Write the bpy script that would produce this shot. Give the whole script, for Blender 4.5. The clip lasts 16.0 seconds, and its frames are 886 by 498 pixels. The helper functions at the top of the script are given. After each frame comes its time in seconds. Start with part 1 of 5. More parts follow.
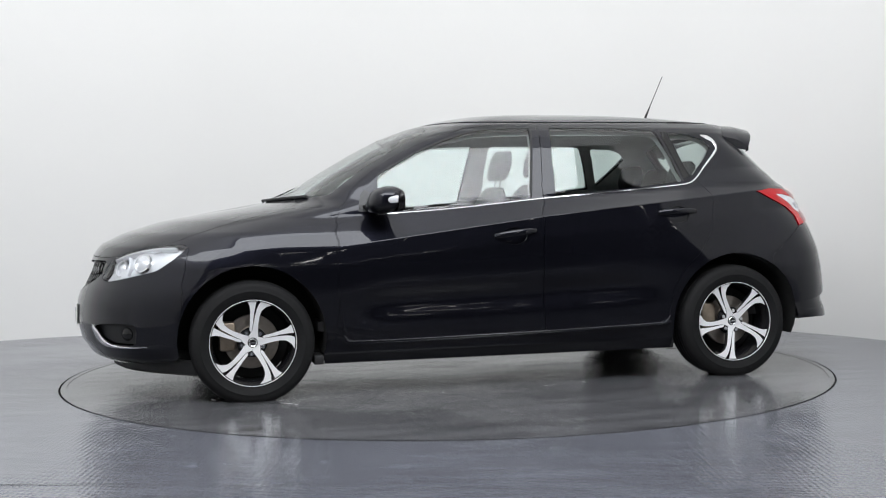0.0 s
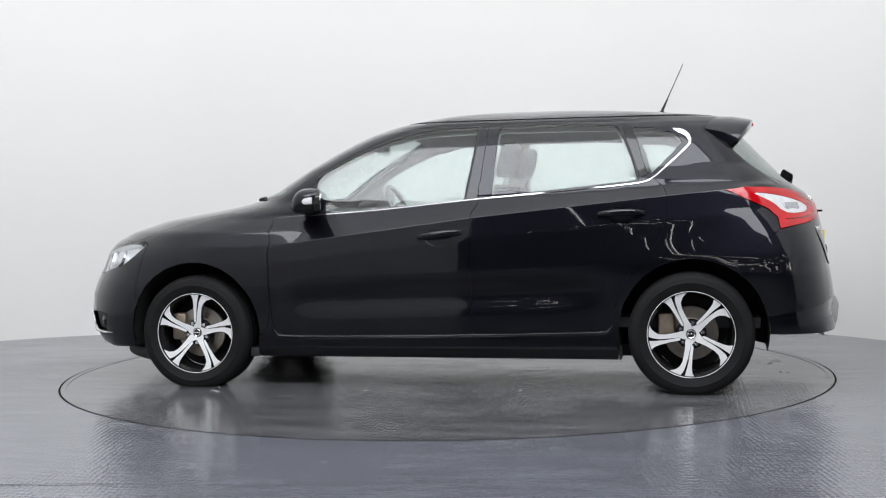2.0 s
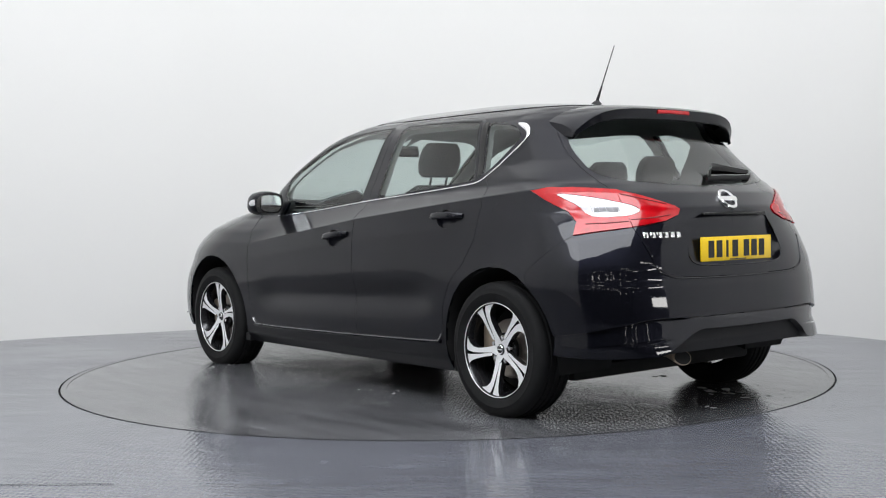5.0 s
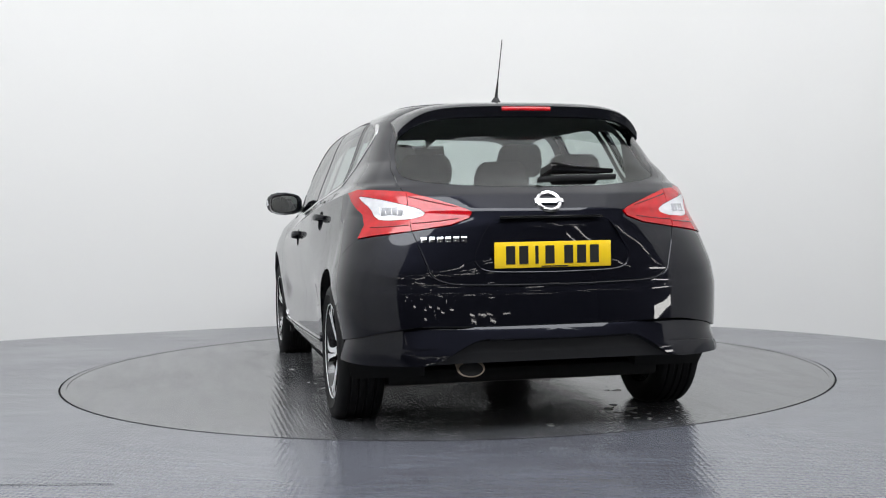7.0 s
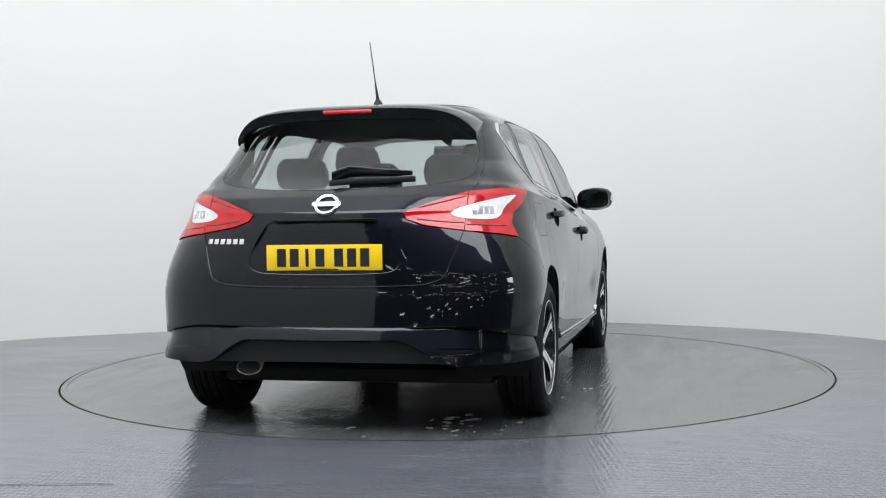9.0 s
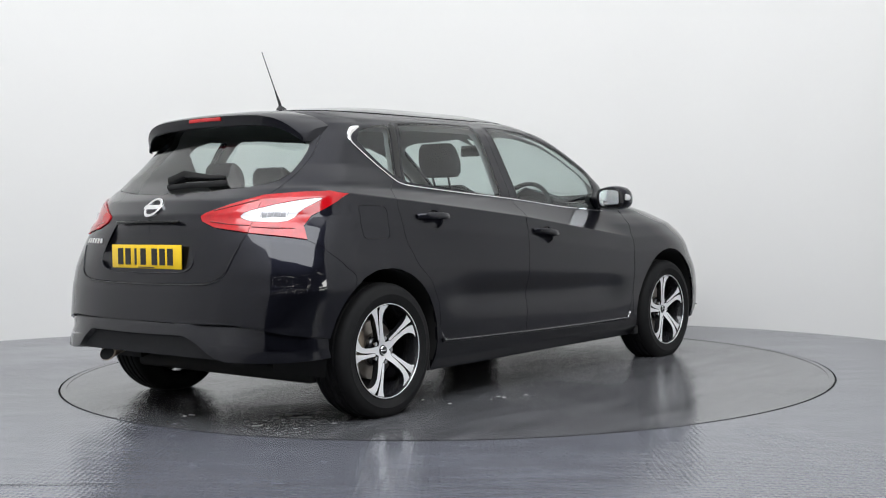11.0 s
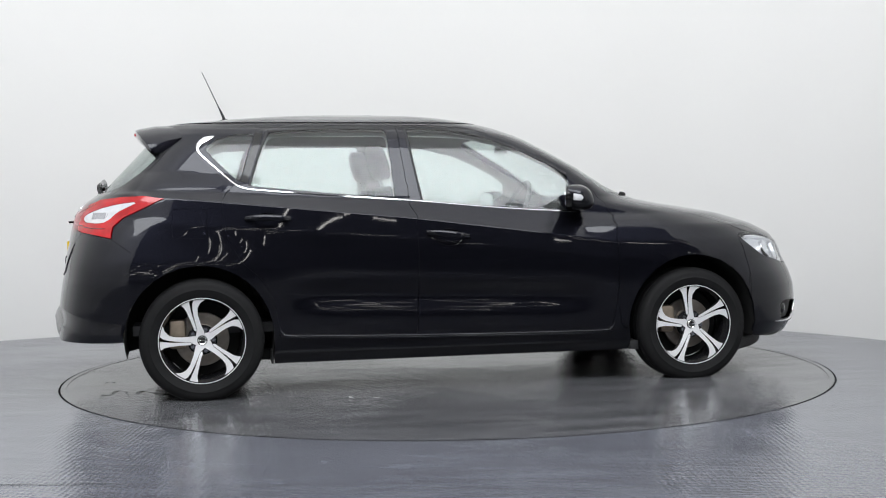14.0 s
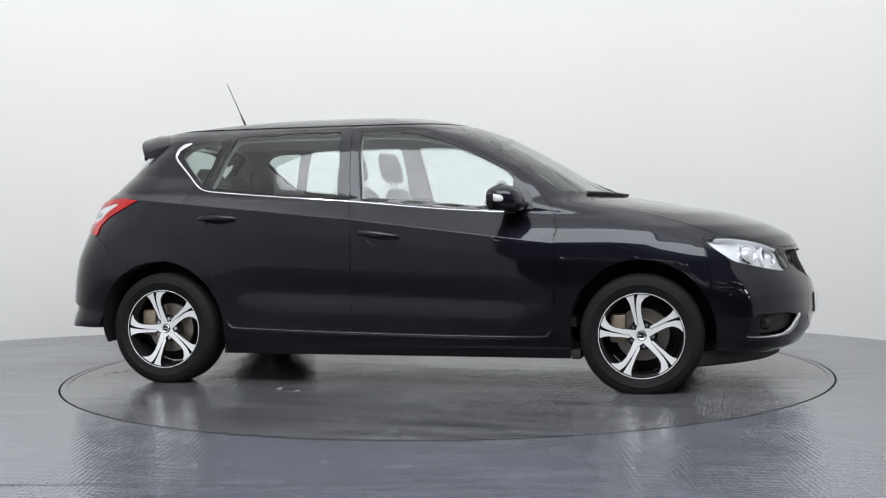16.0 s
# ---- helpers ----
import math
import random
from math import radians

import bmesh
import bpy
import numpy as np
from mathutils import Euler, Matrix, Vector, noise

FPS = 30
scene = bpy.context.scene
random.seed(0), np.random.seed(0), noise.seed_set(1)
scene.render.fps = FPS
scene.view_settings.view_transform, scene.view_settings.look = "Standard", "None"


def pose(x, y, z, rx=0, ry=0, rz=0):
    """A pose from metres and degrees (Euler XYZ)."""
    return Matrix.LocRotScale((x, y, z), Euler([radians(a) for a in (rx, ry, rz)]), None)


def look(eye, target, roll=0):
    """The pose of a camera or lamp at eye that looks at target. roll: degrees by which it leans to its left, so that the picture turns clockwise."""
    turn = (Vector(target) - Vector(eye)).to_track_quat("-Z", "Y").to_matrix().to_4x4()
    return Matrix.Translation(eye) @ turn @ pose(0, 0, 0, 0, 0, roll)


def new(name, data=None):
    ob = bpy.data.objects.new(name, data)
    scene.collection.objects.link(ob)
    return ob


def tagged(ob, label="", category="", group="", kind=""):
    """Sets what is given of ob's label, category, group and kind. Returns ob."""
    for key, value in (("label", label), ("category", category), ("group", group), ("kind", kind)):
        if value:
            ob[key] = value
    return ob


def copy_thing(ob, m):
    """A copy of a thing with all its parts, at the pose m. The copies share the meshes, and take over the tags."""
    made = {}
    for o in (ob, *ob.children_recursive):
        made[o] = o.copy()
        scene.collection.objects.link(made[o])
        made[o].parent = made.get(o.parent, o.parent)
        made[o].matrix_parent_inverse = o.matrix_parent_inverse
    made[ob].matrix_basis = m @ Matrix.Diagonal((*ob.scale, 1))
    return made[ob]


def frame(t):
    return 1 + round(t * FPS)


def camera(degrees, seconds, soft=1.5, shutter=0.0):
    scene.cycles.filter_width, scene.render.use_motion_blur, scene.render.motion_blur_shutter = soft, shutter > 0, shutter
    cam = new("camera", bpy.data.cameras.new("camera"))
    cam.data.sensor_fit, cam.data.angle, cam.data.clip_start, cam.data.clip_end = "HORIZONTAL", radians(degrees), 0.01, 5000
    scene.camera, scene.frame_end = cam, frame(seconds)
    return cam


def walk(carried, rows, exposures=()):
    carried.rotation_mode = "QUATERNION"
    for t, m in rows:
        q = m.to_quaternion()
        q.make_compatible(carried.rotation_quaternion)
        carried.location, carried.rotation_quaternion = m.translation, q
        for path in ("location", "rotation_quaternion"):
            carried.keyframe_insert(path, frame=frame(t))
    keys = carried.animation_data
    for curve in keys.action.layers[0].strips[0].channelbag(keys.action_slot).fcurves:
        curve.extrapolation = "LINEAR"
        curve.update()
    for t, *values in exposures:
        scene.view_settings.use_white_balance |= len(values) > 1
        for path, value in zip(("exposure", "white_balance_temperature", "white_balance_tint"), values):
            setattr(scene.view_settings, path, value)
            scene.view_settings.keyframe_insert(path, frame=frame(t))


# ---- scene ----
from mathutils.geometry import delaunay_2d_cdt
cam = camera(41.57, 16.0, soft=1.1)
CAMERA_POSE = pose(0.0, -7.093, 0.964, 88.08, 0, 0.107) @ pose(0, 0, 0, 0, 0, -0.888)
walk(cam, [(0.0, CAMERA_POSE), (16.0, CAMERA_POSE)])

world = bpy.data.worlds.new("hall_dark")
world.use_nodes = True
world.node_tree.nodes["Background"].inputs[0].default_value = (0.9, 0.95, 1.0, 1)
world.node_tree.nodes["Background"].inputs[1].default_value = 0.02
scene.world = world
scene.view_settings.exposure = 0.0


def area_lamp(name, place, target, sx, sy, watts, color):
    data = bpy.data.lights.new(name, "AREA")
    data.shape, data.size, data.size_y, data.energy, data.color = "RECTANGLE", sx, sy, watts, color
    ob = new(name, data)
    ob.matrix_world = look(place, target)
    return ob


area_lamp("ceiling_panel_lamp", (-0.8, -0.9, 5.93), (-0.8, -0.9, 0), 9.4, 6.0, 195, (0.97, 0.98, 1.0))
area_lamp("softbox_lamp", (-0.6, -4.8, 4.98), (-0.6, 0.3, 0.4), 9.0, 2.4, 545, (0.925, 0.958, 1.0))

def material(name, color, rough=0.5, metal=0.0, coat=0.0, noise_scale=0, noise_amount=0.0, bump=0.0, bump_scale=50.0, ior=1.45, rough_var=0.0, coat_rough=0.02):
    """A surface with its colour, gloss, and variation in two scales of noise."""
    m = bpy.data.materials.new(name)
    m.use_nodes = True
    nt = m.node_tree
    b = nt.nodes["Principled BSDF"]
    b.inputs["Base Color"].default_value = (*color, 1)
    b.inputs["Roughness"].default_value = rough
    b.inputs["Metallic"].default_value = metal
    b.inputs["Coat Weight"].default_value = coat
    b.inputs["Coat Roughness"].default_value = coat_rough
    b.inputs["IOR"].default_value = ior
    tc = nt.nodes.new("ShaderNodeTexCoord")

    def noise_node(scale, detail):
        n = nt.nodes.new("ShaderNodeTexNoise")
        n.inputs["Scale"].default_value, n.inputs["Detail"].default_value = scale, detail
        nt.links.new(tc.outputs["Object"], n.inputs["Vector"])
        return n

    if noise_scale:
        n = noise_node(noise_scale, 6)
        mix = nt.nodes.new("ShaderNodeMix")
        mix.data_type = "RGBA"
        mix.inputs[6].default_value = (*[c * (1 - noise_amount) for c in color], 1)
        mix.inputs[7].default_value = (*[min(1, c * (1 + noise_amount)) for c in color], 1)
        nt.links.new(n.outputs["Fac"], mix.inputs[0])
        nt.links.new(mix.outputs[2], b.inputs["Base Color"])
    if rough_var:
        n = noise_node(max(noise_scale, 2.0) * 3.1, 5)
        r = nt.nodes.new("ShaderNodeMapRange")
        r.inputs[3].default_value, r.inputs[4].default_value = max(0, rough - rough_var), rough + rough_var
        nt.links.new(n.outputs["Fac"], r.inputs[0])
        nt.links.new(r.outputs[0], b.inputs["Roughness"])
    if bump:
        n = noise_node(bump_scale, 4)
        bp = nt.nodes.new("ShaderNodeBump")
        bp.inputs["Strength"].default_value, bp.inputs["Distance"].default_value = bump, 0.004
        nt.links.new(n.outputs["Fac"], bp.inputs["Height"])
        nt.links.new(bp.outputs["Normal"], b.inputs["Normal"])
    return m


def glass_material(name, tint, ior=1.5):
    """Clear pane: lets light through with its tint, and mirrors more towards grazing angles."""
    m = bpy.data.materials.new(name)
    m.use_nodes = True
    nt = m.node_tree
    nt.nodes.clear()
    out, mix = nt.nodes.new("ShaderNodeOutputMaterial"), nt.nodes.new("ShaderNodeMixShader")
    tr, gl, fr = nt.nodes.new("ShaderNodeBsdfTransparent"), nt.nodes.new("ShaderNodeBsdfGlossy"), nt.nodes.new("ShaderNodeLayerWeight")
    tr.inputs[0].default_value = (*tint, 1)
    gl.inputs["Roughness"].default_value = 0.01
    fr.inputs["Blend"].default_value = 0.5
    power, scale = nt.nodes.new("ShaderNodeMath"), nt.nodes.new("ShaderNodeMapRange")
    power.operation, power.inputs[1].default_value = "POWER", 4.0
    scale.inputs[3].default_value, scale.inputs[4].default_value = 1.5 * ((ior - 1) / (ior + 1)) ** 2, 0.95
    nt.links.new(fr.outputs["Facing"], power.inputs[0])
    nt.links.new(power.outputs[0], scale.inputs[0])
    nt.links.new(scale.outputs[0], mix.inputs[0])
    nt.links.new(tr.outputs[0], mix.inputs[1])
    nt.links.new(gl.outputs[0], mix.inputs[2])
    nt.links.new(mix.outputs[0], out.inputs[0])
    return m


def floor_material(name, color, fleck, plate, dirt):
    """Grey floor paint: patchy, scuffed, with a fine chequer-plate relief where plate is above 0."""
    m = material(name, color, 0.22, 0.0, 0.0, noise_scale=1.3, noise_amount=0.22)
    nt = m.node_tree
    b = nt.nodes["Principled BSDF"]
    b.inputs["Specular IOR Level"].default_value = 0.7
    tc = nt.nodes.new("ShaderNodeTexCoord")
    base = b.inputs["Base Color"].links[0].from_socket
    n = nt.nodes.new("ShaderNodeTexNoise")
    n.inputs["Scale"].default_value, n.inputs["Detail"].default_value, n.inputs["Roughness"].default_value = 5.5, 9, 0.68
    nt.links.new(tc.outputs["Object"], n.inputs["Vector"])
    ramp = nt.nodes.new("ShaderNodeMapRange")
    ramp.inputs[1].default_value, ramp.inputs[2].default_value, ramp.inputs[4].default_value = 0.635, 0.70, fleck
    nt.links.new(n.outputs["Fac"], ramp.inputs[0])
    mix = nt.nodes.new("ShaderNodeMix")
    mix.data_type = "RGBA"
    mix.inputs[7].default_value = (*[c * 2.6 for c in color], 1)
    # dirt dragged along by tyres and mops: long darker and paler smears
    stretch = nt.nodes.new("ShaderNodeMapping")
    stretch.inputs["Scale"].default_value, stretch.inputs["Rotation"].default_value = (0.9, 5.5, 1.0), (0, 0, 0.25)
    nt.links.new(tc.outputs["Object"], stretch.inputs["Vector"])
    smear = nt.nodes.new("ShaderNodeTexNoise")
    smear.inputs["Scale"].default_value, smear.inputs["Detail"].default_value, smear.inputs["Roughness"].default_value = 1.6, 9, 0.66
    nt.links.new(stretch.outputs["Vector"], smear.inputs["Vector"])
    tone = nt.nodes.new("ShaderNodeMapRange")
    tone.inputs[1].default_value, tone.inputs[2].default_value, tone.inputs[3].default_value, tone.inputs[4].default_value = 0.32, 0.68, 1 - dirt, 1 + dirt * 0.9
    nt.links.new(smear.outputs["Fac"], tone.inputs[0])
    smeared = nt.nodes.new("ShaderNodeVectorMath")
    smeared.operation = "SCALE"
    nt.links.new(base, smeared.inputs[0])
    nt.links.new(tone.outputs[0], smeared.inputs["Scale"])
    nt.links.new(ramp.outputs[0], mix.inputs[0])
    nt.links.new(smeared.outputs[0], mix.inputs[6])
    nt.links.new(mix.outputs[2], b.inputs["Base Color"])
    rough = nt.nodes.new("ShaderNodeMapRange")
    rough.inputs[3].default_value, rough.inputs[4].default_value = 0.05, 0.27
    n2 = nt.nodes.new("ShaderNodeTexNoise")
    n2.inputs["Scale"].default_value, n2.inputs["Detail"].default_value = 2.3, 7
    nt.links.new(tc.outputs["Object"], n2.inputs["Vector"])
    nt.links.new(smear.outputs["Fac"], rough.inputs[0])
    nt.links.new(rough.outputs[0], b.inputs["Roughness"])
    # relief: rows of small raised lozenges, and a slow unevenness
    wave = nt.nodes.new("ShaderNodeTexVoronoi")
    wave.inputs["Scale"].default_value = 44.0
    wave.inputs["Randomness"].default_value = 0.35
    nt.links.new(tc.outputs["Object"], wave.inputs["Vector"])
    bp = nt.nodes.new("ShaderNodeBump")
    bp.inputs["Strength"].default_value, bp.inputs["Distance"].default_value = plate, 0.0025
    nt.links.new(wave.outputs["Distance"], bp.inputs["Height"])
    worn = nt.nodes.new("ShaderNodeTexNoise")
    worn.inputs["Scale"].default_value, worn.inputs["Detail"].default_value = 0.9, 5
    nt.links.new(tc.outputs["Object"], worn.inputs["Vector"])
    keep = nt.nodes.new("ShaderNodeMapRange")
    keep.inputs[1].default_value, keep.inputs[2].default_value = 0.40, 0.62
    keep.inputs[3].default_value, keep.inputs[4].default_value = 0.3 * plate, 1.15 * plate
    nt.links.new(worn.outputs["Fac"], keep.inputs[0])
    nt.links.new(keep.outputs[0], bp.inputs["Strength"])
    bp2 = nt.nodes.new("ShaderNodeBump")
    bp2.inputs["Strength"].default_value, bp2.inputs["Distance"].default_value = 0.22, 0.012
    nt.links.new(n2.outputs["Fac"], bp2.inputs["Height"])
    nt.links.new(bp.outputs["Normal"], bp2.inputs["Normal"])
    nt.links.new(bp2.outputs["Normal"], b.inputs["Normal"])
    return m


PAINT = material("black_paint", (0.008, 0.0083, 0.0125), 0.40, 0.8, 1.0, noise_scale=900, noise_amount=0.3, coat_rough=0.022)
PAINT.node_tree.nodes["Principled BSDF"].inputs["Specular IOR Level"].default_value = 0.0
PAINT.node_tree.nodes["Principled BSDF"].inputs["Coat IOR"].default_value = 1.39
GLOSS_BLACK = material("gloss_black_plastic", (0.006, 0.006, 0.006), 0.12)
SATIN_BLACK = material("satin_black_trim", (0.012, 0.012, 0.013), 0.32, bump=0.06, bump_scale=700)
MATT_BLACK = material("matt_black_plastic", (0.014, 0.014, 0.015), 0.62, bump=0.2, bump_scale=500, noise_scale=30, noise_amount=0.2)
UNDER = material("underbody_coating", (0.010, 0.010, 0.010), 0.85, noise_scale=14, noise_amount=0.5)
RUBBER = material("tyre_rubber", (0.008, 0.008, 0.0085), 0.7, bump=0.15, bump_scale=300, noise_scale=9, noise_amount=0.25, rough_var=0.08)
RUBBER.node_tree.nodes["Principled BSDF"].inputs["Specular IOR Level"].default_value = 0.25
CHROME = material("chrome", (0.76, 0.76, 0.77), 0.12, 1.0)
ALLOY = material("machined_alloy", (0.86, 0.86, 0.87), 0.33, 0.3, noise_scale=60, noise_amount=0.05, bump=0.04, bump_scale=400)
DARK_ALLOY = material("dark_grey_alloy_lacquer", (0.018, 0.018, 0.02), 0.25, 0.3, 0.6)
DISC_STEEL = material("brake_disc_steel", (0.32, 0.29, 0.26), 0.4, 1.0, noise_scale=40, noise_amount=0.25)
RUST_STEEL = material("dull_steel", (0.34, 0.28, 0.22), 0.45, 0.8, noise_scale=25, noise_amount=0.4)
FABRIC = material("dark_seat_fabric", (0.022, 0.022, 0.024), 0.95, noise_scale=25, noise_amount=0.25)
LINING = material("grey_headlining", (0.32, 0.32, 0.31), 0.95, bump=0.2, bump_scale=500, noise_scale=60, noise_amount=0.06)
TRIM = material("dark_grey_interior_plastic", (0.03, 0.03, 0.032), 0.6, bump=0.15, bump_scale=600)
GLASS = glass_material("tinted_glass", (0.75, 0.82, 0.80))
REAR_GLASS = glass_material("rear_window_glass", (0.70, 0.76, 0.74))
CLEAR = glass_material("clear_lens", (0.93, 0.94, 0.95))
RED_LENS = material("red_lens", (0.40, 0.002, 0.006), 0.12, 0.0, 0.25, noise_scale=22, noise_amount=0.5)
DEEP_RED = material("deep_red_lens", (0.14, 0.001, 0.003), 0.1, 0.0, 0.6, noise_scale=40, noise_amount=0.4)
LENS_GREY = material("grey_lamp_chamber", (0.40, 0.40, 0.42), 0.2, 0.3, 0.6, noise_scale=60, noise_amount=0.4)
WHITE_LENS = material("clear_ribbed_lens", (0.60, 0.60, 0.62), 0.12, 0.0, 0.5, noise_scale=30, noise_amount=0.25)
REFLECTOR = material("silver_reflector", (0.80, 0.81, 0.83), 0.25, 0.55, noise_scale=20, noise_amount=0.1)
PLATE_YELLOW = material("yellow_plate", (0.86, 0.58, 0.02), 0.12, noise_scale=8, noise_amount=0.04)
PLATE_WHITE = material("white_plate", (0.75, 0.75, 0.72), 0.35, noise_scale=8, noise_amount=0.04)
INK = material("black_ink", (0.012, 0.012, 0.012), 0.45)
MIRROR = material("mirror_glass", (0.9, 0.92, 0.92), 0.01, 1.0)
WALL = material("white_wall_paint", (0.73, 0.724, 0.71), 0.6, noise_scale=0.7, noise_amount=0.012, bump=0.05, bump_scale=3.0)
FLOOR = floor_material("grey_floor_paint", (0.116, 0.121, 0.142), 0.35, 0.65, 0.10)
TABLE_TOP = floor_material("turntable_paint", (0.094, 0.095, 0.102), 0.9, 0.7, 0.42)
CHIP = material("chipped_pale_paint", (0.34, 0.34, 0.33), 0.95, noise_scale=30, noise_amount=0.3)
SEAM = material("black_gap_rubber", (0.008, 0.008, 0.008), 0.8)
HALL = material("dark_hall_cladding", (0.10, 0.10, 0.105), 0.8, noise_scale=1.5, noise_amount=0.3)
CEILING = material("white_ceiling_board", (0.78, 0.78, 0.76), 0.8, noise_scale=1.0, noise_amount=0.02)


def glow_material(name, color, power):
    m = bpy.data.materials.new(name)
    m.use_nodes = True
    b = m.node_tree.nodes["Principled BSDF"]
    b.inputs["Base Color"].default_value = (0.8, 0.8, 0.8, 1)
    b.inputs["Emission Color"].default_value = (*color, 1)
    b.inputs["Emission Strength"].default_value = power
    return m


PANEL_GLOW = glow_material("studio_panel_diffuser", (1.0, 0.99, 0.97), 18.0)
TUBE = glow_material("fluorescent_tube", (1.0, 0.98, 0.95), 16.0)

# ---- the car's skin: y = half width at (x, z); x forward, y to the car's left, z up ----
def lerp_table(table, v):
    if v <= table[0][0]:
        return table[0][1]
    for (a, fa), (b, fb) in zip(table, table[1:]):
        if v <= b:
            return fa + (fb - fa) * (v - a) / (b - a)
    return table[-1][1]


def smooth_table(points, lo, hi, n=240, passes=6):
    """A table of n even steps through the points, rounded off at their corners."""
    vs = np.linspace(lo, hi, n)
    ys = np.interp(vs, [p[0] for p in points], [p[1] for p in points])
    for _ in range(passes):
        ys[1:-1] = ys[1:-1] * 0.5 + (ys[:-2] + ys[2:]) * 0.25
    return vs, ys


Z_LOW, Z_TOP = 0.17, 1.532
# centre line in front, from under the bumper over grille, bonnet and windscreen to the roof's crown
FRONT_X = smooth_table([(0.17, 2.05), (0.22, 2.17), (0.30, 2.225), (0.40, 2.25), (0.50, 2.245), (0.58, 2.22), (0.66, 2.18), (0.745, 2.155),
                        (0.80, 2.115), (0.86, 1.995), (0.926, 1.775), (0.963, 1.55), (0.992, 1.355), (1.018, 1.22), (1.085, 1.035), (1.195, 0.855),
                        (1.288, 0.695), (1.378, 0.525), (1.438, 0.37), (1.484, 0.19), (1.512, 0.03), (1.527, -0.25), (1.532, -0.5)], Z_LOW, Z_TOP, 400, 4)
# centre line behind, from under the bumper over tailgate and rear window to the roof's crown
REAR_X = smooth_table([(0.17, -2.00), (0.30, -2.10), (0.36, -2.115), (0.46, -2.12), (0.54, -2.108), (0.61, -2.097), (0.64, -2.090), (0.66, -2.087), (0.75, -2.075),
                       (0.90, -2.052), (0.96, -2.036), (1.03, -1.98), (1.08, -1.905), (1.12, -1.85), (1.34, -1.645), (1.40, -1.62), (1.447, -1.60), (1.461, -1.50), (1.490, -1.25),
                       (1.518, -0.9), (1.528, -0.7), (1.532, -0.6)], Z_LOW, Z_TOP, 400, 3)
FRONT_L = smooth_table([(0.17, 0.55), (0.30, 0.62), (0.55, 0.75), (0.72, 0.85), (0.80, 0.95), (0.90, 0.85), (0.96, 0.72), (1.02, 0.55), (1.09, 0.34), (1.2, 0.27), (1.4, 0.30), (1.532, 0.3)], Z_LOW, Z_TOP, 400, 8)
REAR_L = smooth_table([(0.17, 0.46), (0.34, 0.46), (0.45, 0.49), (0.70, 0.49), (0.82, 0.52), (0.95, 0.60), (1.05, 0.55), (1.12, 0.45), (1.3, 0.40), (1.40, 0.42), (1.532, 0.4)], Z_LOW, Z_TOP, 400, 8)
BELT = smooth_table([(-2.2, 1.10), (-1.6, 1.088), (-1.2, 1.072), (-0.9, 1.052), (-0.24, 1.018), (0.3, 0.978), (0.67, 0.948), (0.95, 0.93), (1.3, 0.93), (1.6, 0.93), (2.3, 0.93)], -2.3, 2.4, 300, 8)
# half widths from the sill up to the belt (0 to 1), and from the belt up to the roof's crown (height over 1.0)
LOWER_W = smooth_table([(-0.2, 0.79), (0.0, 0.80), (0.07, 0.842), (0.16, 0.856), (0.34, 0.868), (0.50, 0.880), (0.68, 0.880), (0.80, 0.868), (0.90, 0.842), (0.955, 0.812), (1.0, 0.780), (1.1, 0.74)], -0.2, 1.1, 260, 4)
UPPER_W = smooth_table([(-0.1, 0.80), (0.0, 0.780), (0.05, 0.764), (0.30, 0.668), (0.36, 0.638), (0.40, 0.600), (0.44, 0.535), (0.47, 0.46), (0.50, 0.35), (0.52, 0.22), (0.532, 0.04)], -0.1, 0.532, 400, 3)
CREASE_LOW = smooth_table([(-0.1, 0.79), (0.0, 0.80), (0.08, 0.842), (0.18, 0.857), (0.40, 0.868), (0.62, 0.879), (0.85, 0.878), (1.0, 0.866)], -0.1, 1.0, 260, 4)
N_FRONT = 2.3
N_REAR_Z = smooth_table([(0.17, 3.0), (0.70, 3.0), (0.84, 2.7), (0.95, 2.4), (1.08, 2.7), (1.15, 3.0), (1.36, 2.9), (1.45, 3.0), (1.532, 3.2)], Z_LOW, Z_TOP, 200, 4)


def tab(t, v):
    return float(np.interp(v, t[0], t[1]))


